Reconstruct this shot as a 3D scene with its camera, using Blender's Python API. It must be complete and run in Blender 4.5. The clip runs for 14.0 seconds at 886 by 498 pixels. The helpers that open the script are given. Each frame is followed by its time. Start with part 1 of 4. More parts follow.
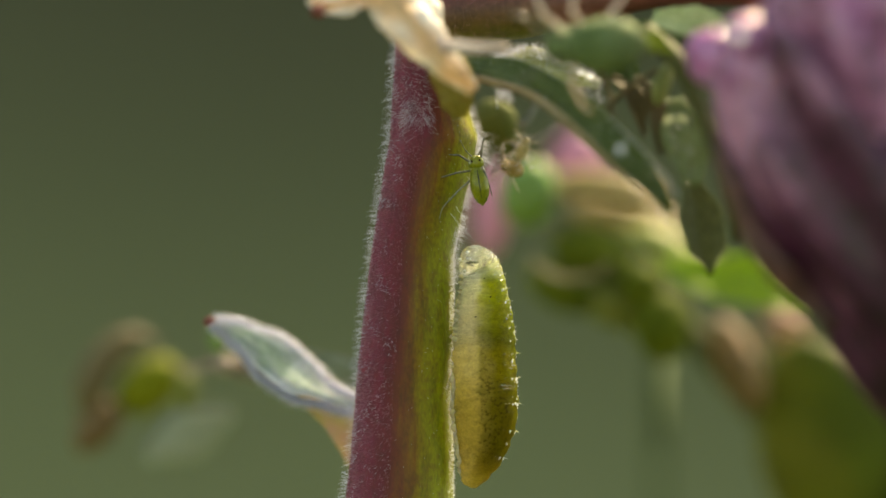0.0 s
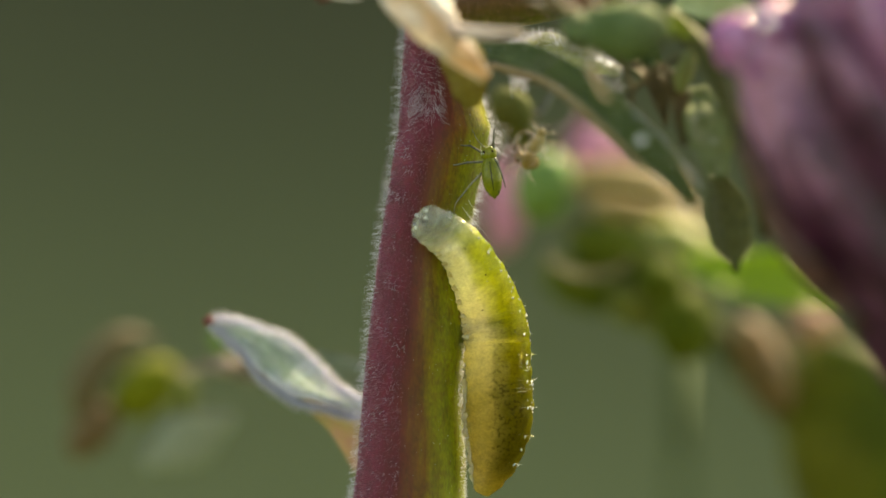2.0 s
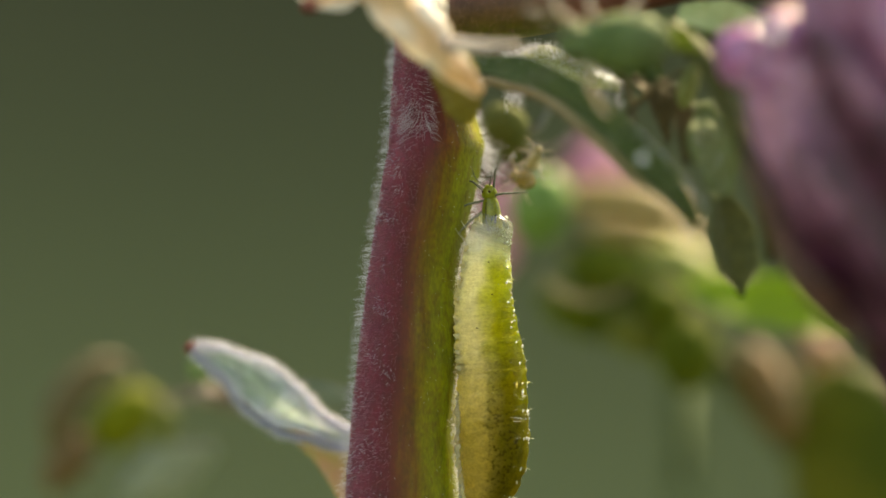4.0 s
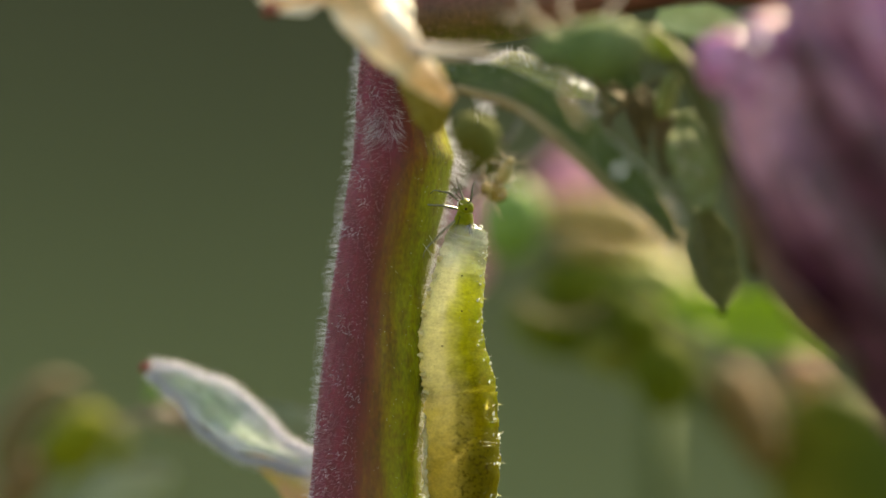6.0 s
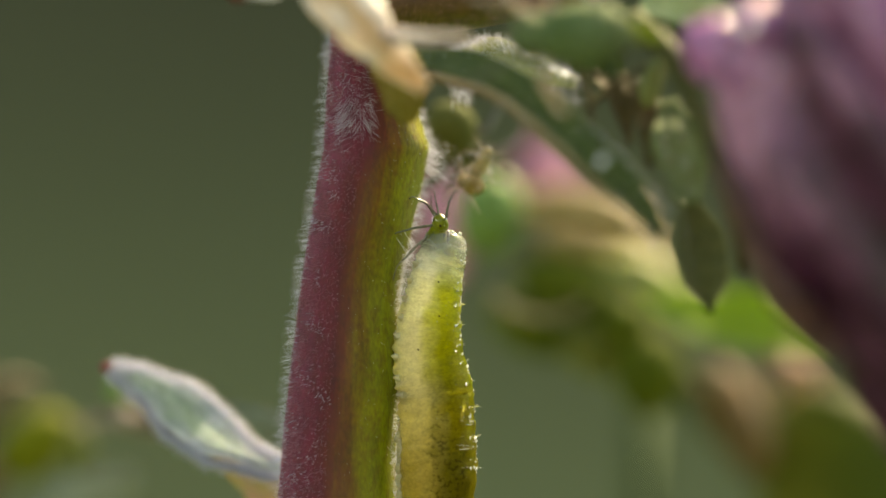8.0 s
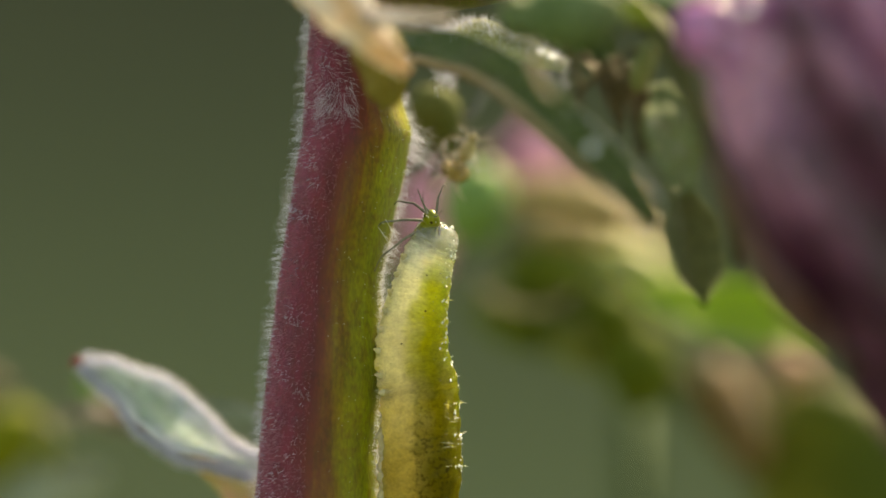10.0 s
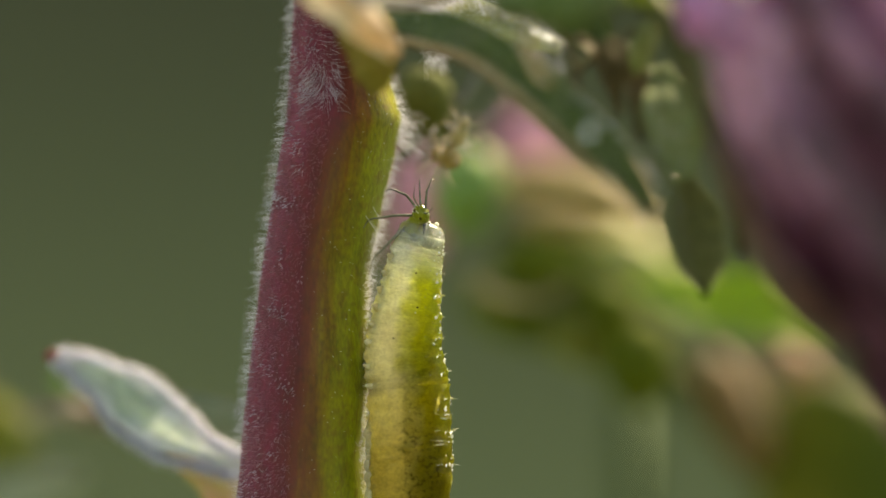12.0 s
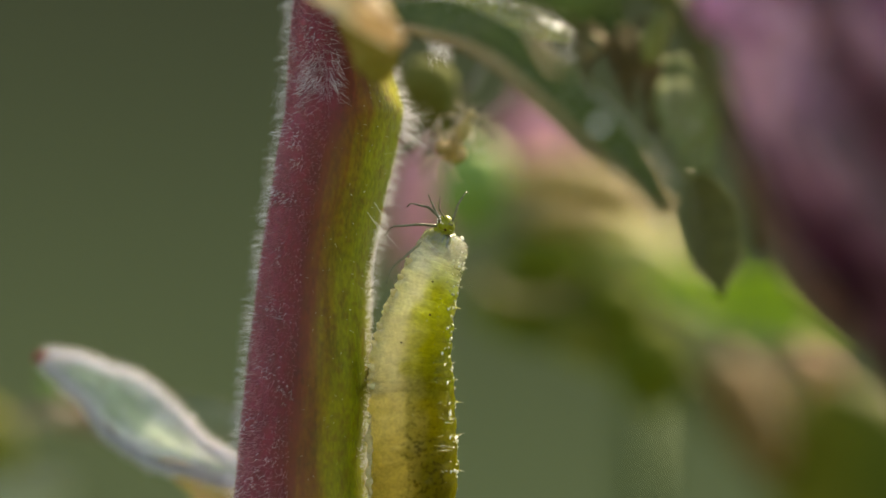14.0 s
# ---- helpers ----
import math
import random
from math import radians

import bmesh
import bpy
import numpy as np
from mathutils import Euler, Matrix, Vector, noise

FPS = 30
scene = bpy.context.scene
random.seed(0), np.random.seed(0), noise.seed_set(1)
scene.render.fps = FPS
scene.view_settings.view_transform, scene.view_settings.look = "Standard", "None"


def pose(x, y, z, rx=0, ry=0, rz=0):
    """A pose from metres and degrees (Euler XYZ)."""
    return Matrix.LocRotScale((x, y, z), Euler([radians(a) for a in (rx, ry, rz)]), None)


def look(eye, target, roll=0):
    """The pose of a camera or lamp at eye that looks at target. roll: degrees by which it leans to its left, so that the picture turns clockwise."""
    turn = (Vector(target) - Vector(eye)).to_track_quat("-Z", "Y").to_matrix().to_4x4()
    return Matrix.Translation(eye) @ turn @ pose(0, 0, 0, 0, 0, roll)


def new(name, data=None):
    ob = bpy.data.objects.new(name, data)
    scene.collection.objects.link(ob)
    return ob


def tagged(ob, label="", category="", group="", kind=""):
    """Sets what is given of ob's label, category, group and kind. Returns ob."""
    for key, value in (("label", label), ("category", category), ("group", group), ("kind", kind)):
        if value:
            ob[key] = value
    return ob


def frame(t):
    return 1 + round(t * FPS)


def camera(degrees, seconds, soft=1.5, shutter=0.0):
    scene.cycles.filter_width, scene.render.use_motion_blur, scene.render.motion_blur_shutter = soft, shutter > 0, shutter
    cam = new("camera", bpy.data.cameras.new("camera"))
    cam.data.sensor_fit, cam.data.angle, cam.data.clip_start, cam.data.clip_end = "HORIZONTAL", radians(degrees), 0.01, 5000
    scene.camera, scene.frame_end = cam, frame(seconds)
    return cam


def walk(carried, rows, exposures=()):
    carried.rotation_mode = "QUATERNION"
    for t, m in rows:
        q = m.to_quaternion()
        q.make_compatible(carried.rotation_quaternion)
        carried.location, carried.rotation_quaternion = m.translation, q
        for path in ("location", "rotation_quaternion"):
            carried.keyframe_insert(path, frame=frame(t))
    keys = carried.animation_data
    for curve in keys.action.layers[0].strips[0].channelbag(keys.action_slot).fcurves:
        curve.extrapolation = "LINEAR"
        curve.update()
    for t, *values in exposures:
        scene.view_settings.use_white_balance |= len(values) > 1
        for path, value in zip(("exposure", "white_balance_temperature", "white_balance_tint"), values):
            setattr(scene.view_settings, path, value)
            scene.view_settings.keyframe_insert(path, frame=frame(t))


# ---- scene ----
MM = 0.001
cam = camera(3.5, 14.0, soft=1.5, shutter=0.3)
# seconds, distance of the eye (mm), aim in the plane of the stem (mm), lean
AIM = [
    (0.0, 641.21, 0.000, 0.000, 0.00), (0.5, 632.74, -0.162, -0.075, 0.02),
    (1.0, 624.70, -0.301, -0.143, 0.01), (1.5, 617.24, -0.407, -0.190, 0.00),
    (2.0, 610.05, -0.482, -0.177, 0.00), (2.5, 602.75, -0.506, -0.055, 0.00),
    (3.0, 595.45, -0.468, 0.206, 0.00), (5.5, 563.47, 0.756, 1.305, 0.06),
    (6.0, 556.45, 1.108, 1.372, 0.08), (6.5, 550.65, 1.412, 1.410, 0.10),
    (7.0, 544.02, 1.680, 1.378, 0.13), (7.5, 537.96, 1.880, 1.300, 0.13),
    (8.0, 532.32, 2.048, 1.177, 0.12), (10.5, 506.63, 2.829, 0.761, 0.12),
    (11.0, 500.87, 3.005, 0.694, 0.14), (11.5, 496.16, 3.019, 0.584, 0.14),
    (12.0, 491.30, 2.961, 0.465, 0.14), (12.5, 486.18, 2.896, 0.392, 0.14),
    (13.0, 481.34, 2.857, 0.364, 0.14), (13.5, 476.93, 2.827, 0.362, 0.14),
    (14.0, 472.09, 2.809, 0.381, 0.16),
]
EYE_DISTANCE = 641.21
walk(cam, [(t, look((0, -d * MM, 0), (ax * MM, 0, az * MM), lean)) for t, d, ax, az, lean in AIM],
     [(0.0, 2.24, 11300, 6), (14.0, 2.24, 11300, 6)])
cam.data.dof.use_dof = True
cam.data.dof.aperture_fstop = 15.5

# ---- light ----
world = bpy.data.worlds.new("world")
scene.world = world
world.use_nodes = True
wn = world.node_tree.nodes
sky = wn.new("ShaderNodeTexSky")
sky.sky_type, sky.sun_disc = "NISHITA", False
sky.sun_elevation, sky.sun_rotation = radians(47), radians(29)
wn["Background"].inputs["Strength"].default_value = 0.10
world.node_tree.links.new(sky.outputs[0], wn["Background"].inputs[0])
sun = new("sun", bpy.data.lights.new("sun", "SUN"))
sun.data.energy, sun.data.angle, sun.data.color = 3.6, radians(2.0), (1.0, 0.955, 0.88)
sun.matrix_world = look((0.5, 0.9, 1.1), (0, 0, 0))


# ---- materials ----
def mat(name, a=None, b=None, grain=0.4, blotch=2.0, rough=0.5, bump=0.2, sss=0.0, glow=0.0, coat=0.0, clear=0.0, amount=0.5, spec=0.25, soak=0.5, specks=0.0, stretch=1.0, shade=(0.035, 0.035, 0.012), fade=False):
    """a and b: two base colours mixed by grain and blotches (sizes in mm); with no a the mesh's own pigment is the colour.
    sss: subsurface share; glow: share of light let through a thin sheet; clear: share of see-through, with fade by the mesh's own clarity."""
    m = bpy.data.materials.new(name)
    m.use_nodes = True
    n, link = m.node_tree.nodes, m.node_tree.links.new
    p, out = n["Principled BSDF"], n["Material Output"]
    tex = n.new("ShaderNodeTexCoord")
    fine, wide = n.new("ShaderNodeTexNoise"), n.new("ShaderNodeTexNoise")
    fine.inputs["Scale"].default_value, fine.inputs["Detail"].default_value = 1000 / grain, 3
    wide.inputs["Scale"].default_value, wide.inputs["Detail"].default_value = 1000 / blotch, 4
    pull = n.new("ShaderNodeMapping")
    pull.inputs["Scale"].default_value = (1, 1, stretch)
    place = tex.outputs["Object"]
    if fade:
        own_kind, away = n.new("ShaderNodeObjectInfo"), n.new("ShaderNodeVectorMath")
        away.operation = "MULTIPLY_ADD"
        link(own_kind.outputs["Random"], away.inputs[0])
        away.inputs[1].default_value = (0.13, 0.17, 0.11)
        link(place, away.inputs[2])
        place = away.outputs[0]
    link(place, pull.inputs["Vector"])
    for k in (fine, wide):
        link(pull.outputs[0], k.inputs["Vector"])
    blend = n.new("ShaderNodeMath")
    blend.operation = "MULTIPLY_ADD"
    link(fine.outputs["Fac"], blend.inputs[0])
    blend.inputs[1].default_value = 0.5
    half = n.new("ShaderNodeMath")
    half.operation = "MULTIPLY"
    link(wide.outputs["Fac"], half.inputs[0])
    half.inputs[1].default_value = 0.5
    link(half.outputs[0], blend.inputs[2])
    ramp = n.new("ShaderNodeValToRGB")
    link(blend.outputs[0], ramp.inputs[0])
    ramp.color_ramp.elements[0].position, ramp.color_ramp.elements[1].position = 0.36, 0.64
    if a is None:
        ramp.color_ramp.elements[0].color = (1 - amount, 1 - amount, 1 - amount, 1)
        ramp.color_ramp.elements[1].color = (1 + amount * 0.5, 1 + amount * 0.5, 1 + amount * 0.5, 1)
        attr = n.new("ShaderNodeAttribute")
        attr.attribute_name = "pigment"
        mix = n.new("ShaderNodeMix")
        mix.data_type, mix.blend_type = "RGBA", "MULTIPLY"
        mix.inputs["Factor"].default_value = 1.0
        link(attr.outputs["Color"], mix.inputs[6])
        link(ramp.outputs[0], mix.inputs[7])
        colour = mix.outputs[2]
        if specks:
            dots, step = n.new("ShaderNodeTexNoise"), n.new("ShaderNodeMapRange")
            dots.inputs["Scale"].default_value, dots.inputs["Detail"].default_value = 1000 / specks, 5
            link(place, dots.inputs["Vector"])
            link(dots.outputs["Fac"], step.inputs["Value"])
            step.inputs["From Min"].default_value, step.inputs["From Max"].default_value = 0.50, 0.64
            share, dark = n.new("ShaderNodeMath"), n.new("ShaderNodeMix")
            share.operation = "MULTIPLY"
            link(step.outputs[0], share.inputs[0])
            link(attr.outputs["Alpha"], share.inputs[1])
            dark.data_type = "RGBA"
            link(share.outputs[0], dark.inputs["Factor"])
            link(colour, dark.inputs[6])
            dark.inputs[7].default_value = (*shade, 1)
            colour = dark.outputs[2]
    else:
        ramp.color_ramp.elements[0].color, ramp.color_ramp.elements[1].color = (*a, 1), (*(b or a), 1)
        colour = ramp.outputs[0]
    link(colour, p.inputs["Base Color"])
    p.inputs["Roughness"].default_value = rough
    p.inputs["Specular IOR Level"].default_value = spec
    p.inputs["Coat Weight"].default_value = coat
    p.inputs["Coat Roughness"].default_value = 0.06
    if sss:
        p.inputs["Subsurface Weight"].default_value = sss
        p.inputs["Subsurface Radius"].default_value = (1.0, 0.8, 0.35)
        p.inputs["Subsurface Scale"].default_value = soak * MM
    if clear:
        p.inputs["Transmission Weight"].default_value = clear
        p.inputs["IOR"].default_value = 1.2
        if fade:
            own, share = n.new("ShaderNodeAttribute"), n.new("ShaderNodeMath")
            own.attribute_name = "clarity"
            share.operation = "MULTIPLY"
            share.inputs[1].default_value = clear
            link(own.outputs["Fac"], share.inputs[0])
            link(share.outputs[0], p.inputs["Transmission Weight"])
            gloss = n.new("ShaderNodeMath")
            gloss.operation = "MULTIPLY_ADD"
            gloss.inputs[1].default_value, gloss.inputs[2].default_value = -0.75 * rough, rough
            link(own.outputs["Fac"], gloss.inputs[0])
            link(gloss.outputs[0], p.inputs["Roughness"])
    if bump:
        bp = n.new("ShaderNodeBump")
        bp.inputs["Strength"].default_value, bp.inputs["Distance"].default_value = bump, 0.05 * MM
        link(fine.outputs["Fac"], bp.inputs["Height"])
        link(bp.outputs[0], p.inputs["Normal"])
    if glow:
        tr, mx = n.new("ShaderNodeBsdfTranslucent"), n.new("ShaderNodeMixShader")
        if fade:
            thin = n.new("ShaderNodeGamma")
            thin.inputs["Gamma"].default_value = 0.52
            link(colour, thin.inputs["Color"])
            colour = thin.outputs[0]
        link(colour, tr.inputs["Color"])
        mx.inputs[0].default_value = glow
        if fade:
            less = n.new("ShaderNodeMath")
            less.operation = "MULTIPLY_ADD"
            link(own.outputs["Fac"], less.inputs[0])
            less.inputs[1].default_value, less.inputs[2].default_value = -0.93 * glow, glow
            link(less.outputs[0], mx.inputs[0])
        link(p.outputs[0], mx.inputs[1])
        link(tr.outputs[0], mx.inputs[2])
        link(mx.outputs[0], out.inputs["Surface"])
    return m


STEM = mat("stem skin", rough=0.5, grain=0.10, blotch=0.6, bump=0.4, sss=0.7, soak=1.3, amount=0.40, spec=0.25, stretch=0.4, specks=0.34, shade=(0.10, 0.014, 0.010))
HAIR = mat("plant hair", (0.66, 0.68, 0.80), (0.78, 0.80, 0.90), rough=0.35, bump=0, glow=0.35)
HAIR_PINK = mat("pinkish plant hair", (0.34, 0.10, 0.15), (0.54, 0.32, 0.39), rough=0.35, bump=0, glow=0.35)
LARVA = mat("larva skin", rough=0.30, grain=0.13, blotch=0.4, bump=0.4, stretch=1.5, sss=0.3, coat=0.5, amount=0.32, soak=0.25, spec=0.35, glow=0.86, specks=0.15, shade=(0.05, 0.045, 0.010), clear=0.85, fade=True)
# Whitened: the wet highlights of the warts are put into the colour.
WET_WHITE = mat("wet papilla", (0.80, 0.84, 0.80), (0.90, 0.92, 0.92), rough=0.15, bump=0.3, grain=0.06, clear=0.35, coat=1.0, glow=0.2)
WART = mat("wet wart", (0.52, 0.55, 0.24), (0.70, 0.70, 0.46), rough=0.12, bump=0.2, grain=0.06, clear=0.6, coat=1.0, glow=0.3)
BELLY = mat("cream belly fold", (0.60, 0.53, 0.32), (0.78, 0.72, 0.52), grain=0.2, blotch=0.7, rough=0.4, sss=0.4, bump=0.4, glow=0.5)
BRISTLE = mat("pale bristle", (0.75, 0.76, 0.62), (0.85, 0.85, 0.75), rough=0.15, bump=0, clear=0.3)
HOOK = mat("mouth hook", (0.012, 0.012, 0.012), (0.05, 0.05, 0.045), rough=0.25, bump=0)
NYMPH = mat("aphid skin", (0.115, 0.14, 0.006), (0.20, 0.215, 0.016), grain=0.1, blotch=0.5, rough=0.3, bump=0.5, sss=0.4, coat=0.25, soak=0.2)
LEG = mat("aphid leg", (0.05, 0.05, 0.04), (0.24, 0.25, 0.21), grain=0.15, rough=0.25, bump=0, glow=0.15)
PALE_LEG = mat("pale tan leg", (0.46, 0.36, 0.28), (0.70, 0.62, 0.54), grain=0.15, rough=0.25, bump=0, glow=0.35)
EYE = mat("aphid eye", (0.02, 0.004, 0.003), (0.03, 0.006, 0.004), rough=0.15, bump=0)
ADULT = mat("adult aphid skin", (0.035, 0.068, 0.010), (0.12, 0.17, 0.075), grain=0.3, blotch=1.3, rough=0.75, bump=0.1, sss=0.3)
HUSK = mat("brown aphid skin", (0.19, 0.13, 0.045), (0.36, 0.26, 0.12), grain=0.12, blotch=0.4, rough=0.6, bump=0.8, sss=0.3, soak=0.15)
LEAF_DARK = mat("dark leaf", (0.040, 0.074, 0.012), (0.085, 0.120, 0.030), grain=0.25, blotch=1.5, rough=0.5, bump=0.4, glow=0.25)
LEAF_PALE = mat("pale woolly leaf", rough=0.6, grain=0.2, blotch=0.9, bump=0.5, glow=0.55, amount=0.3)
WOOLLY = mat("downy green leaf", (0.34, 0.38, 0.15), (0.56, 0.58, 0.34), grain=0.2, blotch=0.8, rough=0.6, glow=0.35)
LEAF_BRIGHT = mat("bright leaf", (0.20, 0.32, 0.012), (0.30, 0.45, 0.03), grain=0.5, blotch=3, rough=0.4, glow=0.4)
LEAF_OLIVE = mat("olive leaf", (0.095, 0.125, 0.022), (0.19, 0.21, 0.05), grain=0.4, blotch=2, rough=0.5, glow=0.2)
DRY = mat("dry leaf", grain=0.3, blotch=1.4, rough=0.6, bump=0.6, glow=0.3, amount=0.3)
RUST = mat("reddish leaf tip", (0.15, 0.03, 0.03), (0.24, 0.085, 0.06), grain=0.2, rough=0.5, glow=0.2)
LEAF_BASE = mat("pink and yellow leaf base", (0.34, 0.235, 0.21), (0.27, 0.30, 0.16), grain=0.6, blotch=1.3, rough=0.5, glow=0.3, sss=0.2)
PETAL = mat("purple petal", rough=0.4, grain=0.5, blotch=1.5, bump=0.4, sss=0.2, glow=0.2, amount=0.6, coat=0.15)
BRANCH = mat("red-brown branch skin", rough=0.5, grain=0.15, blotch=1.0, bump=0.3, sss=0.1, amount=0.4)
BUD = mat("green bud", (0.042, 0.066, 0.006), (0.088, 0.11, 0.011), grain=0.4, blotch=2.0, rough=0.85, bump=0.2, sss=0.2, spec=0.1)
CAPSULE = mat("seed capsule skin", grain=0.5, blotch=2.5, rough=0.7, bump=0.2, sss=0.2, amount=0.3, spec=0.1)
BUD_LIGHT = mat("light green bud", (0.085, 0.17, 0.035), (0.13, 0.24, 0.06), grain=0.4, blotch=2.0, rough=0.45, sss=0.3)
BUD_YELLOW = mat("yellow-green bud", (0.10, 0.12, 0.007), (0.16, 0.165, 0.013), grain=0.4, blotch=2.0, rough=0.8, spec=0.1)
BUD_BROWN = mat("brown bud tip", (0.09, 0.055, 0.02), (0.14, 0.085, 0.03), grain=0.4, blotch=2.0, rough=0.5)
CALYX = mat("beige calyx", (0.28, 0.20, 0.085), (0.38, 0.275, 0.13), grain=0.4, blotch=2.0, rough=0.5, sss=0.2)
CALYX_PALE = mat("pale yellow calyx", (0.27, 0.30, 0.085), (0.35, 0.37, 0.13), grain=0.4, blotch=2.0, rough=0.5, sss=0.2)
PINK = mat("pink petal", (0.48, 0.22, 0.34), (0.58, 0.30, 0.42), grain=0.4, blotch=2.0, rough=0.5, glow=0.3)
SALMON = mat("salmon bud tip", (0.29, 0.15, 0.10), (0.36, 0.20, 0.13), grain=0.4, blotch=2.0, rough=0.5, glow=0.2)
# Near-white and barely see-through: the drops' sun glint is put into the colour.
WATER_GLINT = mat("dew", (0.88, 0.92, 0.98), (0.88, 0.92, 0.98), rough=0.2, bump=0, clear=0.1, spec=1.0, coat=0.5, glow=0.7)
GROUND = mat("grassy soil", (0.03, 0.04, 0.015), (0.07, 0.09, 0.03), grain=12, blotch=300, rough=0.9)
HEDGE = mat("distant greenery", rough=0.8, grain=25, blotch=140, bump=0, amount=0.25)


# ---- building blocks, in millimetres ----
def spline(pts, n):
    """n + 1 points of a smooth curve through pts, evenly spread along it."""
    p = [Vector(q) for q in pts]
    p = [2 * p[0] - p[1], *p, 2 * p[-1] - p[-2]]
    raw = []
    for i in range(1, len(p) - 2):
        for k in range(12):
            s = k / 12
            raw.append(0.5 * (2 * p[i] + (p[i + 1] - p[i - 1]) * s + (2 * p[i - 1] - 5 * p[i] + 4 * p[i + 1] - p[i + 2]) * s * s
                              + (3 * p[i] - p[i - 1] - 3 * p[i + 1] + p[i + 2]) * s ** 3))
    raw.append(p[-2])
    run = [0.0]
    for u, v in zip(raw, raw[1:]):
        run.append(run[-1] + (v - u).length)
    out, j = [], 0
    for i in range(n + 1):
        want = run[-1] * i / n
        while j < len(run) - 2 and run[j + 1] < want:
            j += 1
        out.append(raw[j].lerp(raw[j + 1], (want - run[j]) / max(1e-9, run[j + 1] - run[j])))
    return out


def between(vals, u):
    """The value at share u of a row of values, blended smoothly."""
    k = min(max(u, 0), 1) * (len(vals) - 1)
    i = min(int(k), len(vals) - 2)
    f = k - i
    f = f * f * (3 - 2 * f)
    return vals[i] * (1 - f) + vals[i + 1] * f


def tint(stops, u):
    return tuple(between([c[i] for c in stops], u) for i in range(3))


def tube(bm, pts, radii, sides=10, steps=None, paint=None, flat=1.0, cap=True):
    """A round, tapering limb along pts; paint(u, angle) gives its pigment, flat squeezes it in depth."""
    c = spline(pts, steps or max(4, 3 * len(pts)))
    n = len(c) - 1
    lay = bm.verts.layers.float_color.get("pigment") or bm.verts.layers.float_color.new("pigment")
    side = None
    rings = []
    for i, q in enumerate(c):
        d = (c[min(i + 1, n)] - c[max(i - 1, 0)]).normalized()
        if side is None:
            side = d.cross(Vector((0, 1, 0)))
            side = side.normalized() if side.length > 0.1 else Vector((1, 0, 0))
        side = (side - d * side.dot(d)).normalized()
        back = d.cross(side)
        r = max(between(radii, i / n), 1e-4)
        ring = []
        for k in range(sides):
            a = 2 * math.pi * k / sides
            v = bm.verts.new(q + side * (r * math.cos(a)) + back * (r * flat * math.sin(a)))
            if paint:
                v[lay] = (*paint(i / n, a), 1)
            ring.append(v)
        rings.append(ring)
    for u, v in zip(rings, rings[1:]):
        for k in range(sides):
            bm.faces.new((u[k], u[(k + 1) % sides], v[(k + 1) % sides], v[k]))
    if cap:
        bm.faces.new(rings[0][::-1])
        bm.faces.new(rings[-1])
    return bm


def sheet(bm, f, nu=24, nv=10, thick=0.08, paint=None):
    """A thin leaf or petal over f(u, v), u and v from 0 to 1, closed round its rim."""
    lay = bm.verts.layers.float_color.get("pigment") or bm.verts.layers.float_color.new("pigment")
    g = [[Vector(f(i / nu, j / nv)) for j in range(nv + 1)] for i in range(nu + 1)]
    top, low = [], []
    for i in range(nu + 1):
        a, b = [], []
        for j in range(nv + 1):
            n = (g[min(i + 1, nu)][j] - g[max(i - 1, 0)][j]).cross(g[i][min(j + 1, nv)] - g[i][max(j - 1, 0)])
            n = n.normalized() if n.length > 1e-9 else Vector((0, -1, 0))
            w = thick * (0.25 + 0.75 * (1 - abs(2 * j / nv - 1) ** 3))
            for row, s in ((a, 0.5), (b, -0.5)):
                v = bm.verts.new(g[i][j] + n * w * s)
                if paint:
                    v[lay] = (*paint(i / nu, j / nv), 1)
                row.append(v)
        top.append(a)
        low.append(b)
    for i in range(nu):
        for j in range(nv):
            bm.faces.new((top[i][j], top[i + 1][j], top[i + 1][j + 1], top[i][j + 1]))
            bm.faces.new((low[i][j], low[i][j + 1], low[i + 1][j + 1], low[i + 1][j]))
    for i in range(nu):
        bm.faces.new((top[i][0], low[i][0], low[i + 1][0], top[i + 1][0]))
        bm.faces.new((top[i][nv], top[i + 1][nv], low[i + 1][nv], low[i][nv]))
    for j in range(nv):
        bm.faces.new((top[0][j], top[0][j + 1], low[0][j + 1], low[0][j]))
        bm.faces.new((top[nu][j], low[nu][j], low[nu][j + 1], top[nu][j + 1]))
    return bm


def blade(bm, pts, widths, across, cup=0.2, thick=0.08, wave=0.0, seed=0, nu=28, nv=10, paint=None, rib=0.06):
    """A leaf along pts, half-widths given from base to tip; across: the way its breadth runs; cup bends it up along the midrib."""
    c = spline(pts, nu)

    def f(u, v):
        i = min(int(u * nu + 0.5), nu)
        d = (c[min(i + 1, nu)] - c[max(i - 1, 0)]).normalized()
        s = Vector(across)
        s = (s - d * s.dot(d)).normalized()
        n = d.cross(s)
        w = max(between(widths, u), 0.01)
        k = 2 * v - 1
        ripple = wave * noise.noise(Vector((u * 5 + seed, k * 1.5, seed * 0.7)))
        return c[i] + s * (w * k * (1 + 0.5 * ripple)) + n * (w * cup * k * k + rib * math.exp(-(k * 6) ** 2) + ripple * w)

    return sheet(bm, f, nu, nv, thick, paint)


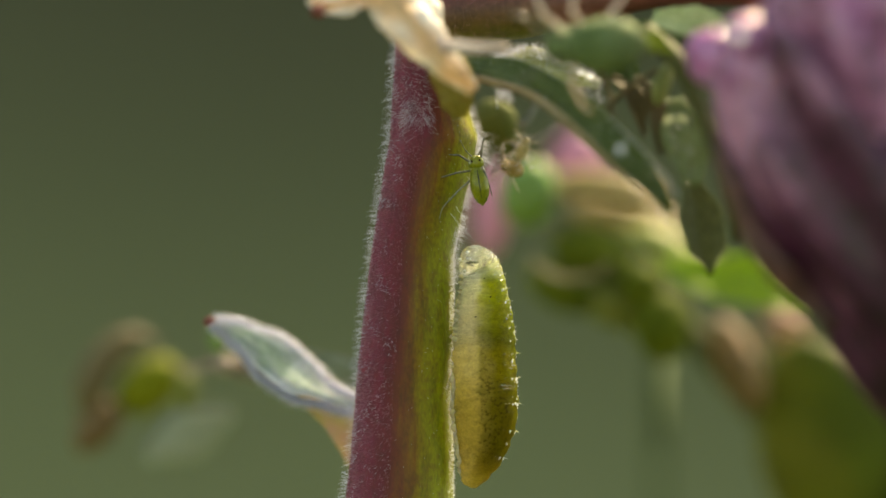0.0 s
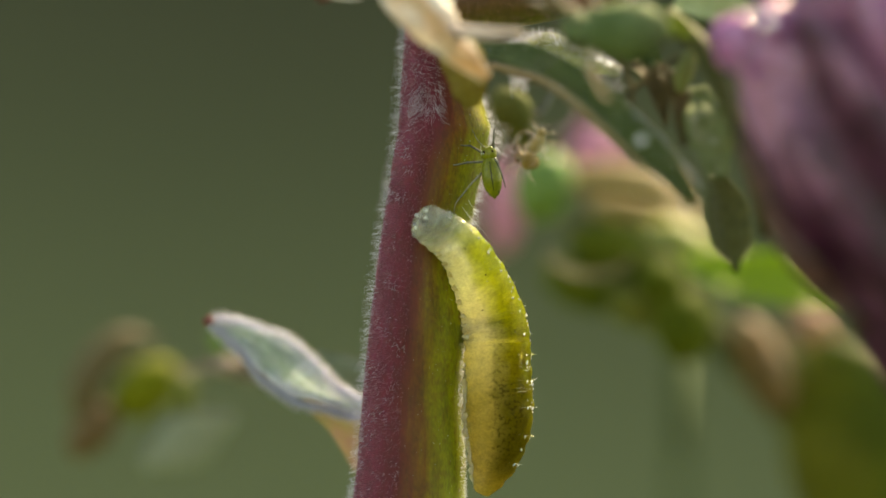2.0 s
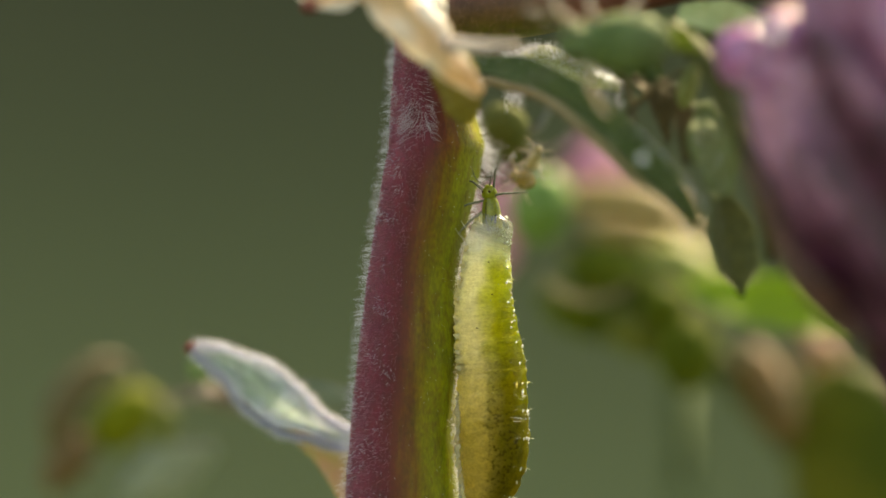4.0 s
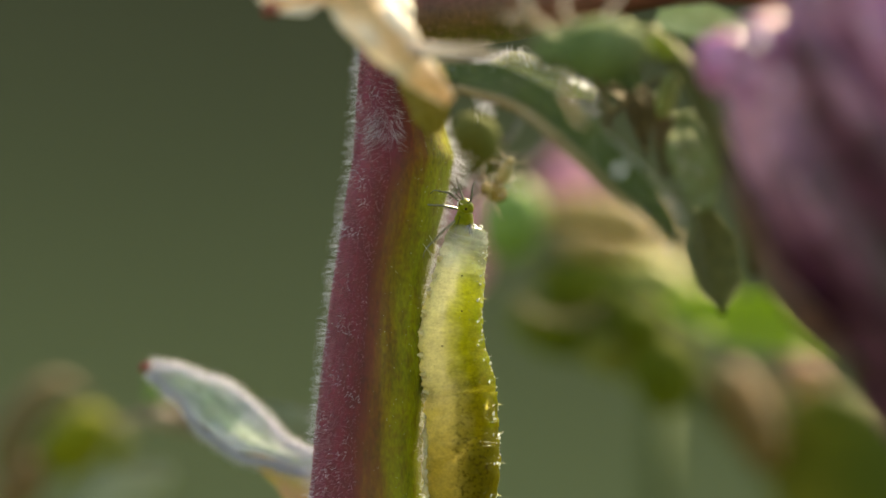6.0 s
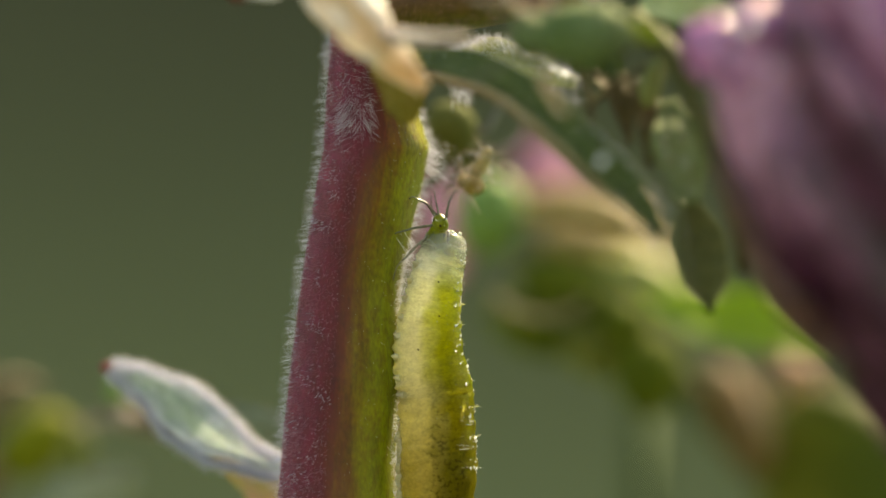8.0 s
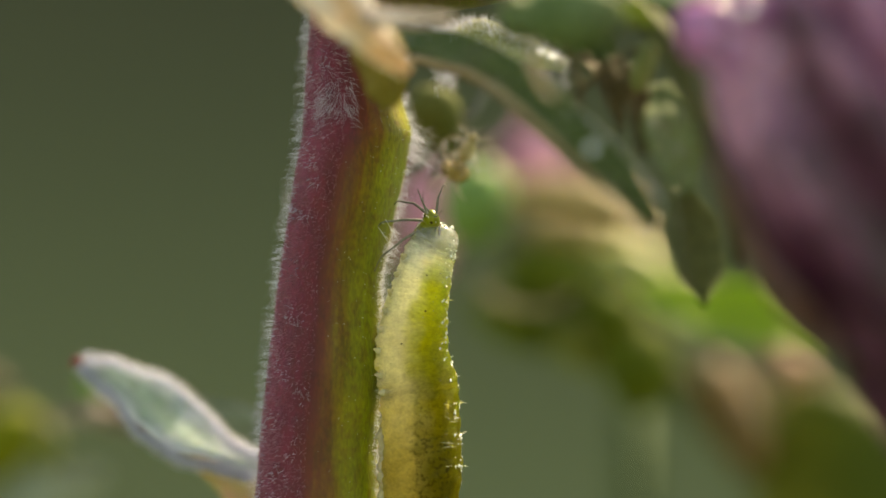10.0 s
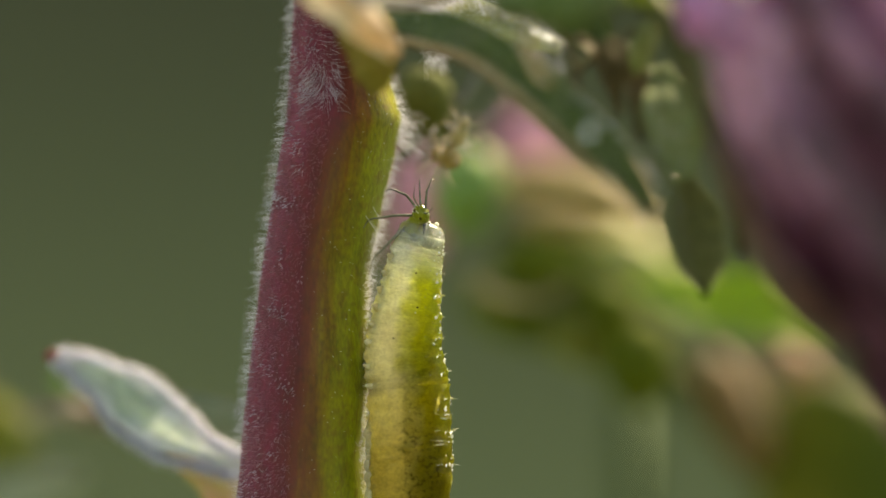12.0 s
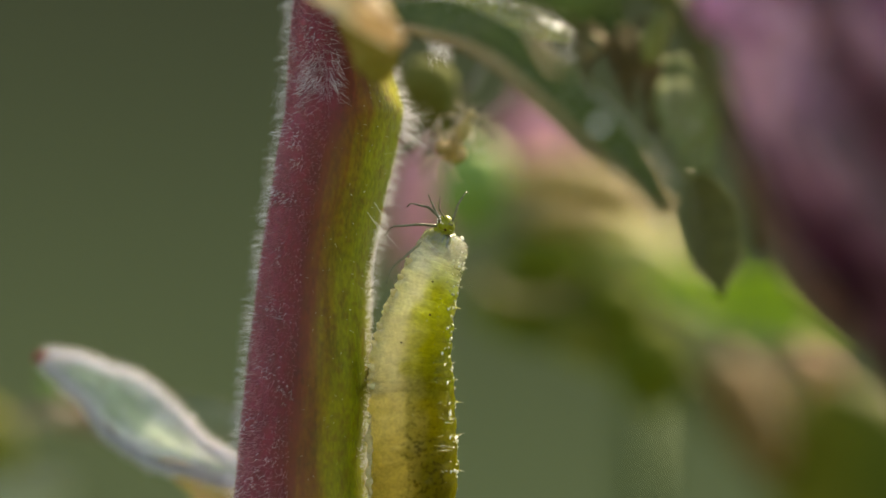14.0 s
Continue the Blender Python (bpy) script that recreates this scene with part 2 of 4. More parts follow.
def lump(bm, at, size, turn=(0, 0, 0), bumps=0.1, freq=0.5, seed=0, sides=20, paint=None, ridges=0, ridge=0.0):
    """A rounded, uneven body: half-sizes, turn in degrees; ridges run from pole to pole of its z axis."""
    m = Euler([radians(a) for a in turn]).to_matrix()
    lay = bm.verts.layers.float_color.get("pigment") or bm.verts.layers.float_color.new("pigment")
    rings = []
    half = sides // 2
    for i in range(half + 1):
        th = math.pi * i / half
        row = []
        for k in range(1 if i in (0, half) else sides):
            ph = 2 * math.pi * k / sides
            d = Vector((math.sin(th) * math.cos(ph), math.sin(th) * math.sin(ph), math.cos(th)))
            g = 1 + bumps * noise.noise(d / freq + Vector((seed, seed * 1.7, 3.1))) + ridge * math.sin(th) * math.cos(ridges * ph)
            p = Vector(at) + m @ Vector((d.x * size[0] * g, d.y * size[1] * g, d.z * size[2] * g))
            v = bm.verts.new(p)
            if paint:
                v[lay] = (*paint(d), 1)
            row.append(v)
        rings.append(row)
    for u, v in zip(rings, rings[1:]):
        for k in range(sides):
            a, b = u[k % len(u)], u[(k + 1) % len(u)]
            c, d = v[(k + 1) % len(v)], v[k % len(v)]
            bm.faces.new([q for i, q in enumerate((a, d, c, b)) if q not in (a, d, c, b)[:i]])
    return bm


def hairs(bm, roots, length, radius, bend=0.3, rnd=None, pull=(0, 0, -1)):
    """Fine tapering hairs, three-sided: roots are pairs of place and way."""
    rnd = rnd or random.Random(1)
    lay = bm.verts.layers.float_color.get("pigment") or bm.verts.layers.float_color.new("pigment")
    for p, d in roots:
        ln = length * rnd.uniform(0.5, 1.25)
        d = (Vector(d) + Vector((rnd.gauss(0, 0.22), rnd.gauss(0, 0.22), rnd.gauss(0, 0.22)))).normalized()
        mid = p + d * ln * 0.55
        tip = p + d * ln + Vector(pull) * bend * ln * rnd.uniform(0.2, 1)
        s = d.orthogonal().normalized()
        t = d.cross(s)
        a, b = [], []
        for k in range(3):
            w = s * math.cos(k * 2.094) + t * math.sin(k * 2.094)
            a.append(bm.verts.new(p + w * radius))
            b.append(bm.verts.new(mid + w * radius * 0.75))
        e = bm.verts.new(tip)
        for k in range(3):
            bm.faces.new((a[k], a[(k + 1) % 3], b[(k + 1) % 3], b[k]))
            bm.faces.new((b[k], b[(k + 1) % 3], e))
    return bm


def part(name, bm, material, parent=None, label="", kind=""):
    """Links a bmesh, in millimetres, as one smooth mesh under a thing or a part."""
    me = bpy.data.meshes.new(name)
    bmesh.ops.scale(bm, vec=(MM, MM, MM), verts=bm.verts)
    bmesh.ops.recalc_face_normals(bm, faces=bm.faces)
    bm.to_mesh(me)
    bm.free()
    me.materials.append(material)
    me.shade_smooth()
    ob = new(name, me)
    if parent:
        ob.parent = parent
        if not parent.parent and not parent.get("moves"):
            ob.location = -parent.location
    return tagged(ob, label, kind=kind)


def thing(name, at, label, category, group="", moves=False):
    ob = new(name)
    ob.empty_display_size = 0.002
    ob.location = Vector(at) * MM
    if moves:
        ob["moves"] = 1
    return tagged(ob, label, category, group)


def far(x, y, z):
    """A place behind the plane of the stem, its depth in steps of 1.6 mm, out from the middle in line with (x, z) in that plane."""
    y = y * 1.6
    k = 1 + y / EYE_DISTANCE
    return Vector((x * k, y, z * k))


# ---- setting ----
bm = bmesh.new()
n = 40
grid = [[bm.verts.new(((i / n - 0.5) * 120000, (j / n - 0.5) * 120000, -360)) for j in range(n + 1)] for i in range(n + 1)]
for i in range(n):
    for j in range(n):
        bm.faces.new((grid[i][j], grid[i + 1][j], grid[i + 1][j + 1], grid[i][j + 1]))
tagged(part("ground", bm, GROUND), "dark grassy garden soil", "ground", kind="structure")

bm = bmesh.new()
lay = bm.verts.layers.float_color.new("pigment")
nx, nz = 90, 60
rows = []
for i in range(nx + 1):
    row = []
    for j in range(nz + 1):
        x, z = (i / nx - 0.5) * 3200, -380 + j / nz * 1500
        y = 1300 + 60 * noise.noise(Vector((x / 260, z / 260, 0)))
        v = bm.verts.new((x, y, z))
        # Pigment goes unevenly from pale low down to dark higher up.
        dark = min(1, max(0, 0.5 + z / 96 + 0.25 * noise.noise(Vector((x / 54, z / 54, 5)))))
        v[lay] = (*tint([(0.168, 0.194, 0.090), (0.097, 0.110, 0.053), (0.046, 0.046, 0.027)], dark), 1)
        row.append(v)
    rows.append(row)
for i in range(nx):
    for j in range(nz):
        bm.faces.new((rows[i][j], rows[i + 1][j], rows[i + 1][j + 1], rows[i][j + 1]))
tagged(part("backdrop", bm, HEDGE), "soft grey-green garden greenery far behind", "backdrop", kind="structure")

# ---- the flowering plant ----
# height, middle across, radius of the stem
STEM_LINE = [(16, -0.2, 1.45), (11, -0.45, 1.55), (8, -0.72, 1.45), (6.3, -0.6, 1.68), (4.9, -0.42, 1.95), (3, -0.78, 1.92),
             (-0.2, -1.38, 1.82), (-4, -1.62, 2.04), (-6.5, -1.80, 2.10), (-9, -1.84, 2.26), (-11, -1.95, 2.38), (-16, -2.2, 2.5), (-360, -16, 3.4)]
STEM_Y = 1.3


def stem_at(z):
    """Middle and radius of the stem at a height."""
    for (z1, x1, r1), (z0, x0, r0) in zip(STEM_LINE, STEM_LINE[1:]):
        if z >= z0:
            f = min(max((z - z0) / (z1 - z0), 0), 1)
            g = f * f * (3 - 2 * f) * 0.35 + f * 0.65
            return x0 + (x1 - x0) * f, r0 + (r1 - r0) * g
    return STEM_LINE[-1][1:]


def stem_skin(s):
    """Pigment across the stem: magenta on the weather side, through brown to green."""
    stops = [(0.195, 0.027, 0.068), (0.170, 0.015, 0.045), (0.155, 0.010, 0.033), (0.125, 0.009, 0.019), (0.125, 0.020, 0.009), (0.145, 0.056, 0.005),
             (0.175, 0.125, 0.006), (0.185, 0.178, 0.008), (0.190, 0.210, 0.012), (0.185, 0.220, 0.022)]
    return tint(stops, (s + 1) / 2)


plant = thing("flowering_plant", (-16, STEM_Y, -360), "hairy magenta and green garden plant stem with a purple flower", "plant")
bm = bmesh.new()
lay = bm.verts.layers.float_color.new("pigment")
heights = [14 - 0.22 * i for i in range(137)] + [-20, -30, -60, -120, -200, -280, -360]
SIDES = 140
rings = []
for z in heights:
    c, r = stem_at(z)
    row = []
    for k in range(SIDES):
        a = 2 * math.pi * k / SIDES
        wob = 0.012 * math.cos(9 * a + z * 0.05) + 0.02 * noise.noise(Vector((math.cos(a) * 2, math.sin(a) * 2, z * 0.7)))
        s = math.cos(a)
        v = bm.verts.new((c + r * (1 + wob) * s, STEM_Y + r * (1 + wob) * math.sin(a), z))
        node = min(1, max(0, (z - 3.4) / 2.4))
        v[lay] = (*stem_skin(s - 0.28 * node * node * (3 - 2 * node) + 0.12 * noise.noise(Vector((s * 6, math.sin(a) * 6, z * 0.22))) + 0.12 * noise.noise(Vector((s * 14, math.sin(a) * 14, z * 0.7)))), 0.30 if s < 0 else 0.28)
        row.append(v)
    rings.append(row)
for u, v in zip(rings, rings[1:]):
    for k in range(SIDES):
        bm.faces.new((u[k], u[(k + 1) % SIDES], v[(k + 1) % SIDES], v[k]))
bm.faces.new(rings[0])
stem = part("stem", bm, STEM, plant, "downy stem, magenta on one side and olive green on the other")


def stem_root(z, a):
    c, r = stem_at(z)
    return Vector((c + r * 1.0 * math.cos(a), STEM_Y + r * math.sin(a), z)), Vector((math.cos(a), math.sin(a), 0))


rnd = random.Random(4)
left, front, right, middle = [], [], [], []
for _ in range(1350):
    left.append(stem_root(rnd.uniform(-15, 11), rnd.uniform(math.pi * 0.80, math.pi * 1.16)))
for _ in range(6600):
    front.append(stem_root(rnd.uniform(-15, 11), math.pi * (1.10 + 0.34 * rnd.random() ** 1.1)))
for _ in range(520):
    p, d = stem_root(rnd.uniform(-1.5, 6.5), rnd.uniform(-0.30, 0.35))
    right.append((p, d + Vector((0, rnd.gauss(0, 0.4), rnd.gauss(-0.1, 0.45)))))
wisps = [(Vector((1.45 + rnd.gauss(0, 0.05), 1.3 + rnd.gauss(0, 0.3), rnd.gauss(4.5, 0.4))), Vector((1.0, rnd.gauss(0, 0.3), rnd.gauss(-0.35, 0.35)))) for _ in range(90)]
low = [stem_root(rnd.uniform(-15, 1), rnd.uniform(-0.44, 0.2)) for _ in range(1700)]
for _ in range(220):
    middle.append(stem_root(rnd.uniform(-15, 7), rnd.uniform(math.pi * 1.46, math.pi * 1.95)))
bright = [f for f in front if noise.noise(f[0] * 1.3) + rnd.gauss(0, 0.25) > 0.40]
hb = hairs(hairs(bmesh.new(), low, 0.15, 0.0080, 0.1, rnd), left, 0.46, 0.0064, 0.25, rnd)
part("stem_hair", hairs(hairs(hb, wisps, 0.85, 0.0055, 0.1, rnd), right, 0.50, 0.0045, 0.15, rnd), HAIR, stem, "short white down", kind="stuff")
part("stem_hair", hairs(bmesh.new(), front, 0.15, 0.011, 0.6, rnd), HAIR_PINK, stem, "short pinkish down", kind="stuff")
part("stem_hair", hairs(bmesh.new(), bright, 0.17, 0.011, 0.6, rnd), HAIR, stem, "short white down in patches", kind="stuff")
part("stem_hair", hairs(bmesh.new(), middle, 0.07, 0.010, 0.1, rnd), HAIR, stem, kind="stuff")
long = [(stem_root(z, a)[0], Vector((0.7, -0.25, -0.75))) for z, a in ((1.6, -0.75), (1.3, -0.45), (0.9, -0.3), (1.9, -0.6))]
part("stem_hair", hairs(bmesh.new(), long, 1.2, 0.009, 0.0, rnd), HAIR, stem, "a few long hairs", kind="stuff")
# the tuft where the branch leaves
tuft = []
for _ in range(280):
    p, d = stem_root(rnd.gauss(5.95, 0.4), rnd.uniform(math.pi * 1.26, math.pi * 1.50))
    tuft.append((p, d * 0.5 + Vector((1.6 * (p.x + 0.9) + 0.25, 0, -1.0 + 0.7 * (6.2 - p.z)))))
for _ in range(300):
    p, d = stem_root(rnd.uniform(6.2, 9), rnd.uniform(math.pi * 1.05, math.pi * 1.5))
    tuft.append((p, d * 0.6 + Vector((0.9, 0, -0.15))))
part("stem_hair", hairs(bmesh.new(), tuft, 0.52, 0.0036, 0.02, rnd), HAIR, stem, "long white hair round the node", kind="stuff")

# branch to the flower
def branch_skin(u, a):
    return tint([(0.10, 0.11, 0.012), (0.10, 0.05, 0.02), (0.14, 0.04, 0.04)], 0.5 + 0.5 * math.cos(a) if u < 0.35 else 0.6 + 0.4 * u)


bm = bmesh.new()
tube(bm, [(-0.6, 0.9, 9.8), (1.2, 0, 10.3), (4.2, -1.6, 10.6), (9.5, -4.5, 11.4), (14, -7, 11.4), (16.3, -8.5, 10.9)], [1.5, 1.25, 1.0, 0.8, 0.8, 0.9], 20, 40, branch_skin)
branch = part("branch", bm, BRANCH, plant, "red-brown side branch, green below")
roots = []
for _ in range(1400):
    u = rnd.random()
    x = 0.5 + 6 * u
    a = rnd.uniform(0, 6.28)
    roots.append((Vector((x, -0.1 - 0.5 * x + 0.95 * math.sin(a), 10.2 + 0.1 * x + 0.95 * math.cos(a))), Vector((0, math.sin(a), math.cos(a)))))
part("branch_hair", hairs(bmesh.new(), roots, 0.24, 0.004, 0.2, rnd), HAIR_PINK, branch, kind="stuff")
bm = tube(bmesh.new(), [(-0.3, -8.0, 8.95), (1.0, -10.0, 8.75), (2.8, -11, 8.75)], [0.32, 0.28, 0.15], 12)
part("leaf_stalk", bm, mat("pinkish stalk", (0.48, 0.38, 0.34), (0.60, 0.54, 0.50), rough=0.5, glow=0.2), plant, "pale pinkish leaf stalk")
bm = tube(bmesh.new(), [far(9.0, -5, 9.6), far(10.6, -6, 8.0), far(11.7, -6.5, 5.2), far(12.6, -6.5, 2.6), far(13.0, -6, 0.4)], [0.45, 0.42, 0.32, 0.28, 0.22], 12)
part("flower_stalk", bm, mat("olive brown stalk", (0.035, 0.045, 0.010), (0.07, 0.075, 0.02), rough=0.7), plant, "olive green flower stalk")

# the dark leaf that arches out from the node, with its woolly upper edge
bm = blade(bmesh.new(), [far(1.0, -1.6, 8.2), far(3.4, -3.2, 7.65), far(6.2, -4.6, 5.9), far(8.5, -5.6, 3.8), far(10.1, -6.0, 1.8)], [0.35, 0.6, 0.75, 0.8, 0.25], (0.45, 0.45, 0.9), 0.3, 0.1, 0.25, 2)
leaf = part("leaf", bm, LEAF_DARK, plant, "dark green narrow leaf, folded along its rib")
roots = []
edge = spline([far(1.0, -1.6, 8.2), far(3.4, -3.2, 7.65), far(6.2, -4.6, 5.9), far(8.5, -5.6, 3.8), far(10.1, -6.0, 1.8)], 80)
for _ in range(900):
    c = rnd.choice(edge)
    k = rnd.choice((-1, 1, 1, rnd.uniform(-1, 1)))
    side = Vector((0.45, 0.45, 0.9)).normalized()
    roots.append((c + side * 0.62 * k - Vector((0, 0.1, 0)), Vector((0.2, -0.5, 0.8 * k)) + Vector((rnd.gauss(0, 0.3), 0, rnd.gauss(0, 0.3)))))
part("leaf_hair", hairs(bmesh.new(), roots, 0.30, 0.006, 0.1, rnd), HAIR, leaf, kind="stuff")
bm = tube(bmesh.new(), [far(1.6, -2.6, 7.55), far(4.0, -4.4, 6.75), far(6.2, -5.9, 4.95), far(8.3, -6.6, 2.9), far(9.7, -6.6, 1.7)], [0.17, 0.17, 0.15, 0.11, 0.04], 8)
part("leaf_rib", bm, mat("brown rib", (0.17, 0.12, 0.055), (0.25, 0.20, 0.11), rough=0.6), leaf, "pale brown midrib")
tagged(part("dew_glint", lump(bmesh.new(), far(7.85, -7.4, 4.4), (0.17, 0.12, 0.19), bumps=0), WATER_GLINT), "tiny bright water drop on the narrow dark leaf", "dew drop", "dew drops")
bm = blade(bmesh.new(), [(2.3, 0.3, 8.0), (3.7, -0.6, 8.2), (5.3, -2.0, 7.75), (6.9, -3.2, 7.2)], [0.25, 0.72, 0.6, 0.25], (0.25, 0.35, 1.0), 0.35, 0.1, 0.35, 5)
wool = part("leaf", bm, WOOLLY, plant, "small pale woolly leaf")
roots = []
crest = spline([(2.2, 0.3, 8.05), (2.9, -0.3, 8.6), (3.8, -0.7, 8.8), (4.7, -1.5, 8.45), (6.0, -2.5, 7.85), (6.9, -3.2, 7.35)], 60)
for _ in range(900):
    k = int(60 * rnd.random() ** 1.4)
    c = crest[min(k, 60)]
    fan = Vector((-0.9 + 0.03 * k, -0.25, 1.0 - 0.008 * k))
    roots.append((c + Vector((rnd.gauss(0.05, 0.1), rnd.gauss(-0.1, 0.1), -0.35 * rnd.random() ** 2)), fan + Vector((rnd.gauss(0, 0.35), 0, rnd.gauss(0, 0.3)))))
for _ in range(500):
    c = rnd.choice(crest)
    roots.append((c + Vector((rnd.gauss(0, 0.1), -0.2, -rnd.uniform(0.1, 1.0))), Vector((rnd.gauss(0.3, 0.6), -0.7, rnd.gauss(0.1, 0.5)))))
part("leaf_hair", hairs(bmesh.new(), roots, 0.48, 0.0055, 0.05, rnd), HAIR, wool, kind="stuff")
# White beads added where the woolly leaf glints.
for at, q in (((6.05, -3.2, 7.75), 0.10), ((6.45, -3.4, 7.6), 0.12), ((5.1, -2.4, 8.25), 0.06), ((4.3, -1.6, 8.4), 0.05)):
    tagged(part("dew_glint", lump(bmesh.new(), at, (q * 1.6, q, q * 0.8), (0, 20, 0), bumps=0.2), WATER_GLINT), "tiny white bead that stands in for a glint on the woolly leaf", "dew drop", "dew drops")
bm = blade(bmesh.new(), [far(9.3, -4, 10.2), far(11.0, -4.5, 10.0), far(12.8, -5, 9.9)], [0.4, 0.8, 0.3], (0, 0.6, 1), 0.3, 0.1, 0.2, 8)
part("leaf", bm, mat("pale green leaf", (0.27, 0.34, 0.13), (0.48, 0.55, 0.27), grain=0.3, rough=0.5, glow=0.3), plant, "small pale green leaf")
bm = blade(bmesh.new(), [far(10.2, -4, 6.6), far(10.7, -4.6, 4.9), far(11.0, -5, 2.8)], [0.4, 1.2, 0.45], (1, 0.3, 0.1), 0.3, 0.1, 0.25, 11)
hairy = part("leaf", bm, mat("grey-green leaf", (0.10, 0.14, 0.05), (0.16, 0.21, 0.085), grain=0.3, blotch=1.2, rough=0.7, glow=0.15), plant, "small grey-green hairy leaf")
roots = [(far(10.5 + rnd.uniform(-0.6, 0.8), -5.0 + rnd.uniform(-0.3, 0.1), rnd.uniform(2.9, 6.6)), Vector((rnd.gauss(0, 0.8), -0.6, rnd.gauss(0.3, 0.6)))) for _ in range(90)]
part("leaf_hair", hairs(bmesh.new(), roots, 0.45, 0.004, 0.2, rnd), HAIR, hairy, kind="stuff")
bm = blade(bmesh.new(), [far(11.0, -3.5, 2.9), far(11.4, -3.7, 1.6), far(11.6, -3.9, 0.2), far(11.85, -4, -1.15)], [0.4, 0.9, 0.85, 0.12], (1, 0.2, 0), 0.4, 0.12, 0.15, 13)
part("leaf", bm, mat("hanging leaf", (0.075, 0.088, 0.026), (0.125, 0.14, 0.05), grain=0.3, blotch=1.5, rough=0.5, glow=0.3), plant, "dull green hanging leaf")
bm = blade(bmesh.new(), [far(8.7, -6.6, 9.5), far(9.4, -6.8, 9.1), far(10.1, -6.9, 8.7)], [0.2, 0.5, 0.15], (0, 0.5, 1), 0.3)
part("leaf", bm, mat("yellow-green leaf", (0.14, 0.19, 0.008), (0.22, 0.27, 0.015), grain=0.4, rough=0.5, glow=0.3), plant, "bright yellow-green young leaf")
part("bud", lump(bmesh.new(), far(9.7, -4.5, 7.3), (0.40, 0.4, 0.95), (0, 15, 0), 0.1), mat("dull yellow-green bud", (0.14, 0.17, 0.055), (0.22, 0.25, 0.10), grain=0.4, blotch=1.5, rough=0.6, glow=0.2), plant, "dull yellow-green small bud")

bm = blade(bmesh.new(), [(0.0, -4.4, 8.6), (0.35, -4.8, 7.4), (0.62, -4.8, 6.5), (0.72, -4.4, 5.8)], [0.8, 0.95, 0.8, 0.3], (1, 0.25, 0.15), 0.3, 0.1, 0.2, 61)
part("leaf_sheath", bm, mat("olive brown sheath", (0.15, 0.115, 0.020), (0.22, 0.185, 0.04), grain=0.4, blotch=1.2, rough=0.7, glow=0.15), plant, "olive brown sheath at the foot of a leaf")

# the dried sepal caught on the node
def dry_skin(u, v):
    k = 0.5 * abs(2 * v - 1) + 0.35 + 0.5 * noise.noise(Vector((u * 4, v * 3, 7)))
    return tint([(0.56, 0.34, 0.16), (0.64, 0.44, 0.26), (0.86, 0.80, 0.72)], k)


def wool_skin(u, v):
    k = abs(2 * v - 1) ** 3 + 0.45 * noise.noise(Vector((u * 7, v * 6, 1))) + (0.4 if u < 0.5 else 0)
    return tint([(0.42, 0.54, 0.44), (0.78, 0.85, 0.80), (0.96, 0.98, 0.99)], k)


bm = blade(bmesh.new(), [(-2.6, -7.8, 12.2), (-1.6, -8.6, 10.3), (-0.4, -9.0, 8.75), (0.8, -8.8, 7.5), (1.36, -8.5, 6.95)], [1.35, 1.3, 1.0, 0.66, 0.30], (0.75, 0.35, 0.5), -0.4, 0.16, 0.32, 17, nu=44, nv=16, paint=dry_skin)
dry = part("dry_leaf", bm, DRY, plant, "curled dried cream and tan sepal")
bm = blade(bmesh.new(), [(-2.0, -7.0, 11.4), (-3.6, -7.4, 10.9), (-5.0, -7.6, 10.5), (-5.9, -7.4, 10.9)], [0.55, 0.5, 0.6, 0.2], (0.1, 0.6, 0.9), -0.5, 0.12, 0.7, 23, paint=dry_skin)
part("lobe", bm, DRY, dry, "curled cream lobe")
part("lobe_tip", lump(bmesh.new(), (-5.45, -7.8, 10.4), (0.36, 0.3, 0.3), bumps=0.25), RUST, dry, "rust-red lobe tip")
bm = blade(bmesh.new(), [(-0.9, -6.4, 12.0), (-0.7, -6.8, 10.6), (-0.1, -7.0, 9.3)], [0.6, 0.8, 0.3], (1, 0.3, 0), -0.4, 0.12, 0.4, 29)
part("lobe", bm, mat("cream dry leaf", (0.74, 0.70, 0.62), (0.88, 0.85, 0.80), grain=0.3, rough=0.6, glow=0.4), dry, "cream white lobe")

# the leaf on the magenta side of the stem
LEAF_LINE = [(-3.6, 3.6, -7.15), (-4.85, 4.2, -6.70), (-5.97, 4.7, -6.12), (-7.35, 5.2, -5.12), (-8.85, 5.6, -4.02), (-10.35, 5.8, -3.20)]
LEAF_WIDE = [0.28, 0.42, 0.94, 1.06, 0.50, 0.05]
bm = blade(bmesh.new(), LEAF_LINE, LEAF_WIDE, (0.5, 0.5, 0.8), -0.35, 0.1, 0.35, 31, nu=40, nv=16, paint=wool_skin)
pale = part("leaf", bm, LEAF_PALE, plant, "silvery woolly leaf with a red tip")
part("leaf_tip", lump(bmesh.new(), (-10.4, 5.8, -3.24), (0.28, 0.2, 0.22), bumps=0.2), RUST, pale, "dark red leaf tip")
roots = []
rib = spline(LEAF_LINE, 60)
broad = Vector((0.5, 0.5, 0.8)).normalized()
for _ in range(7500):
    k = rnd.randint(2, 58)
    side = rnd.choice((-1, -0.95, 0.95, 1, rnd.uniform(-1, 1)))
    c = rib[k] + broad * between(LEAF_WIDE, k / 60) * side * rnd.uniform(0.9, 1.0) - Vector((0, 0.1, 0))
    roots.append((c, broad * side * 0.9 + Vector((rnd.gauss(-0.2, 0.5), -0.5, rnd.gauss(0, 0.5)))))
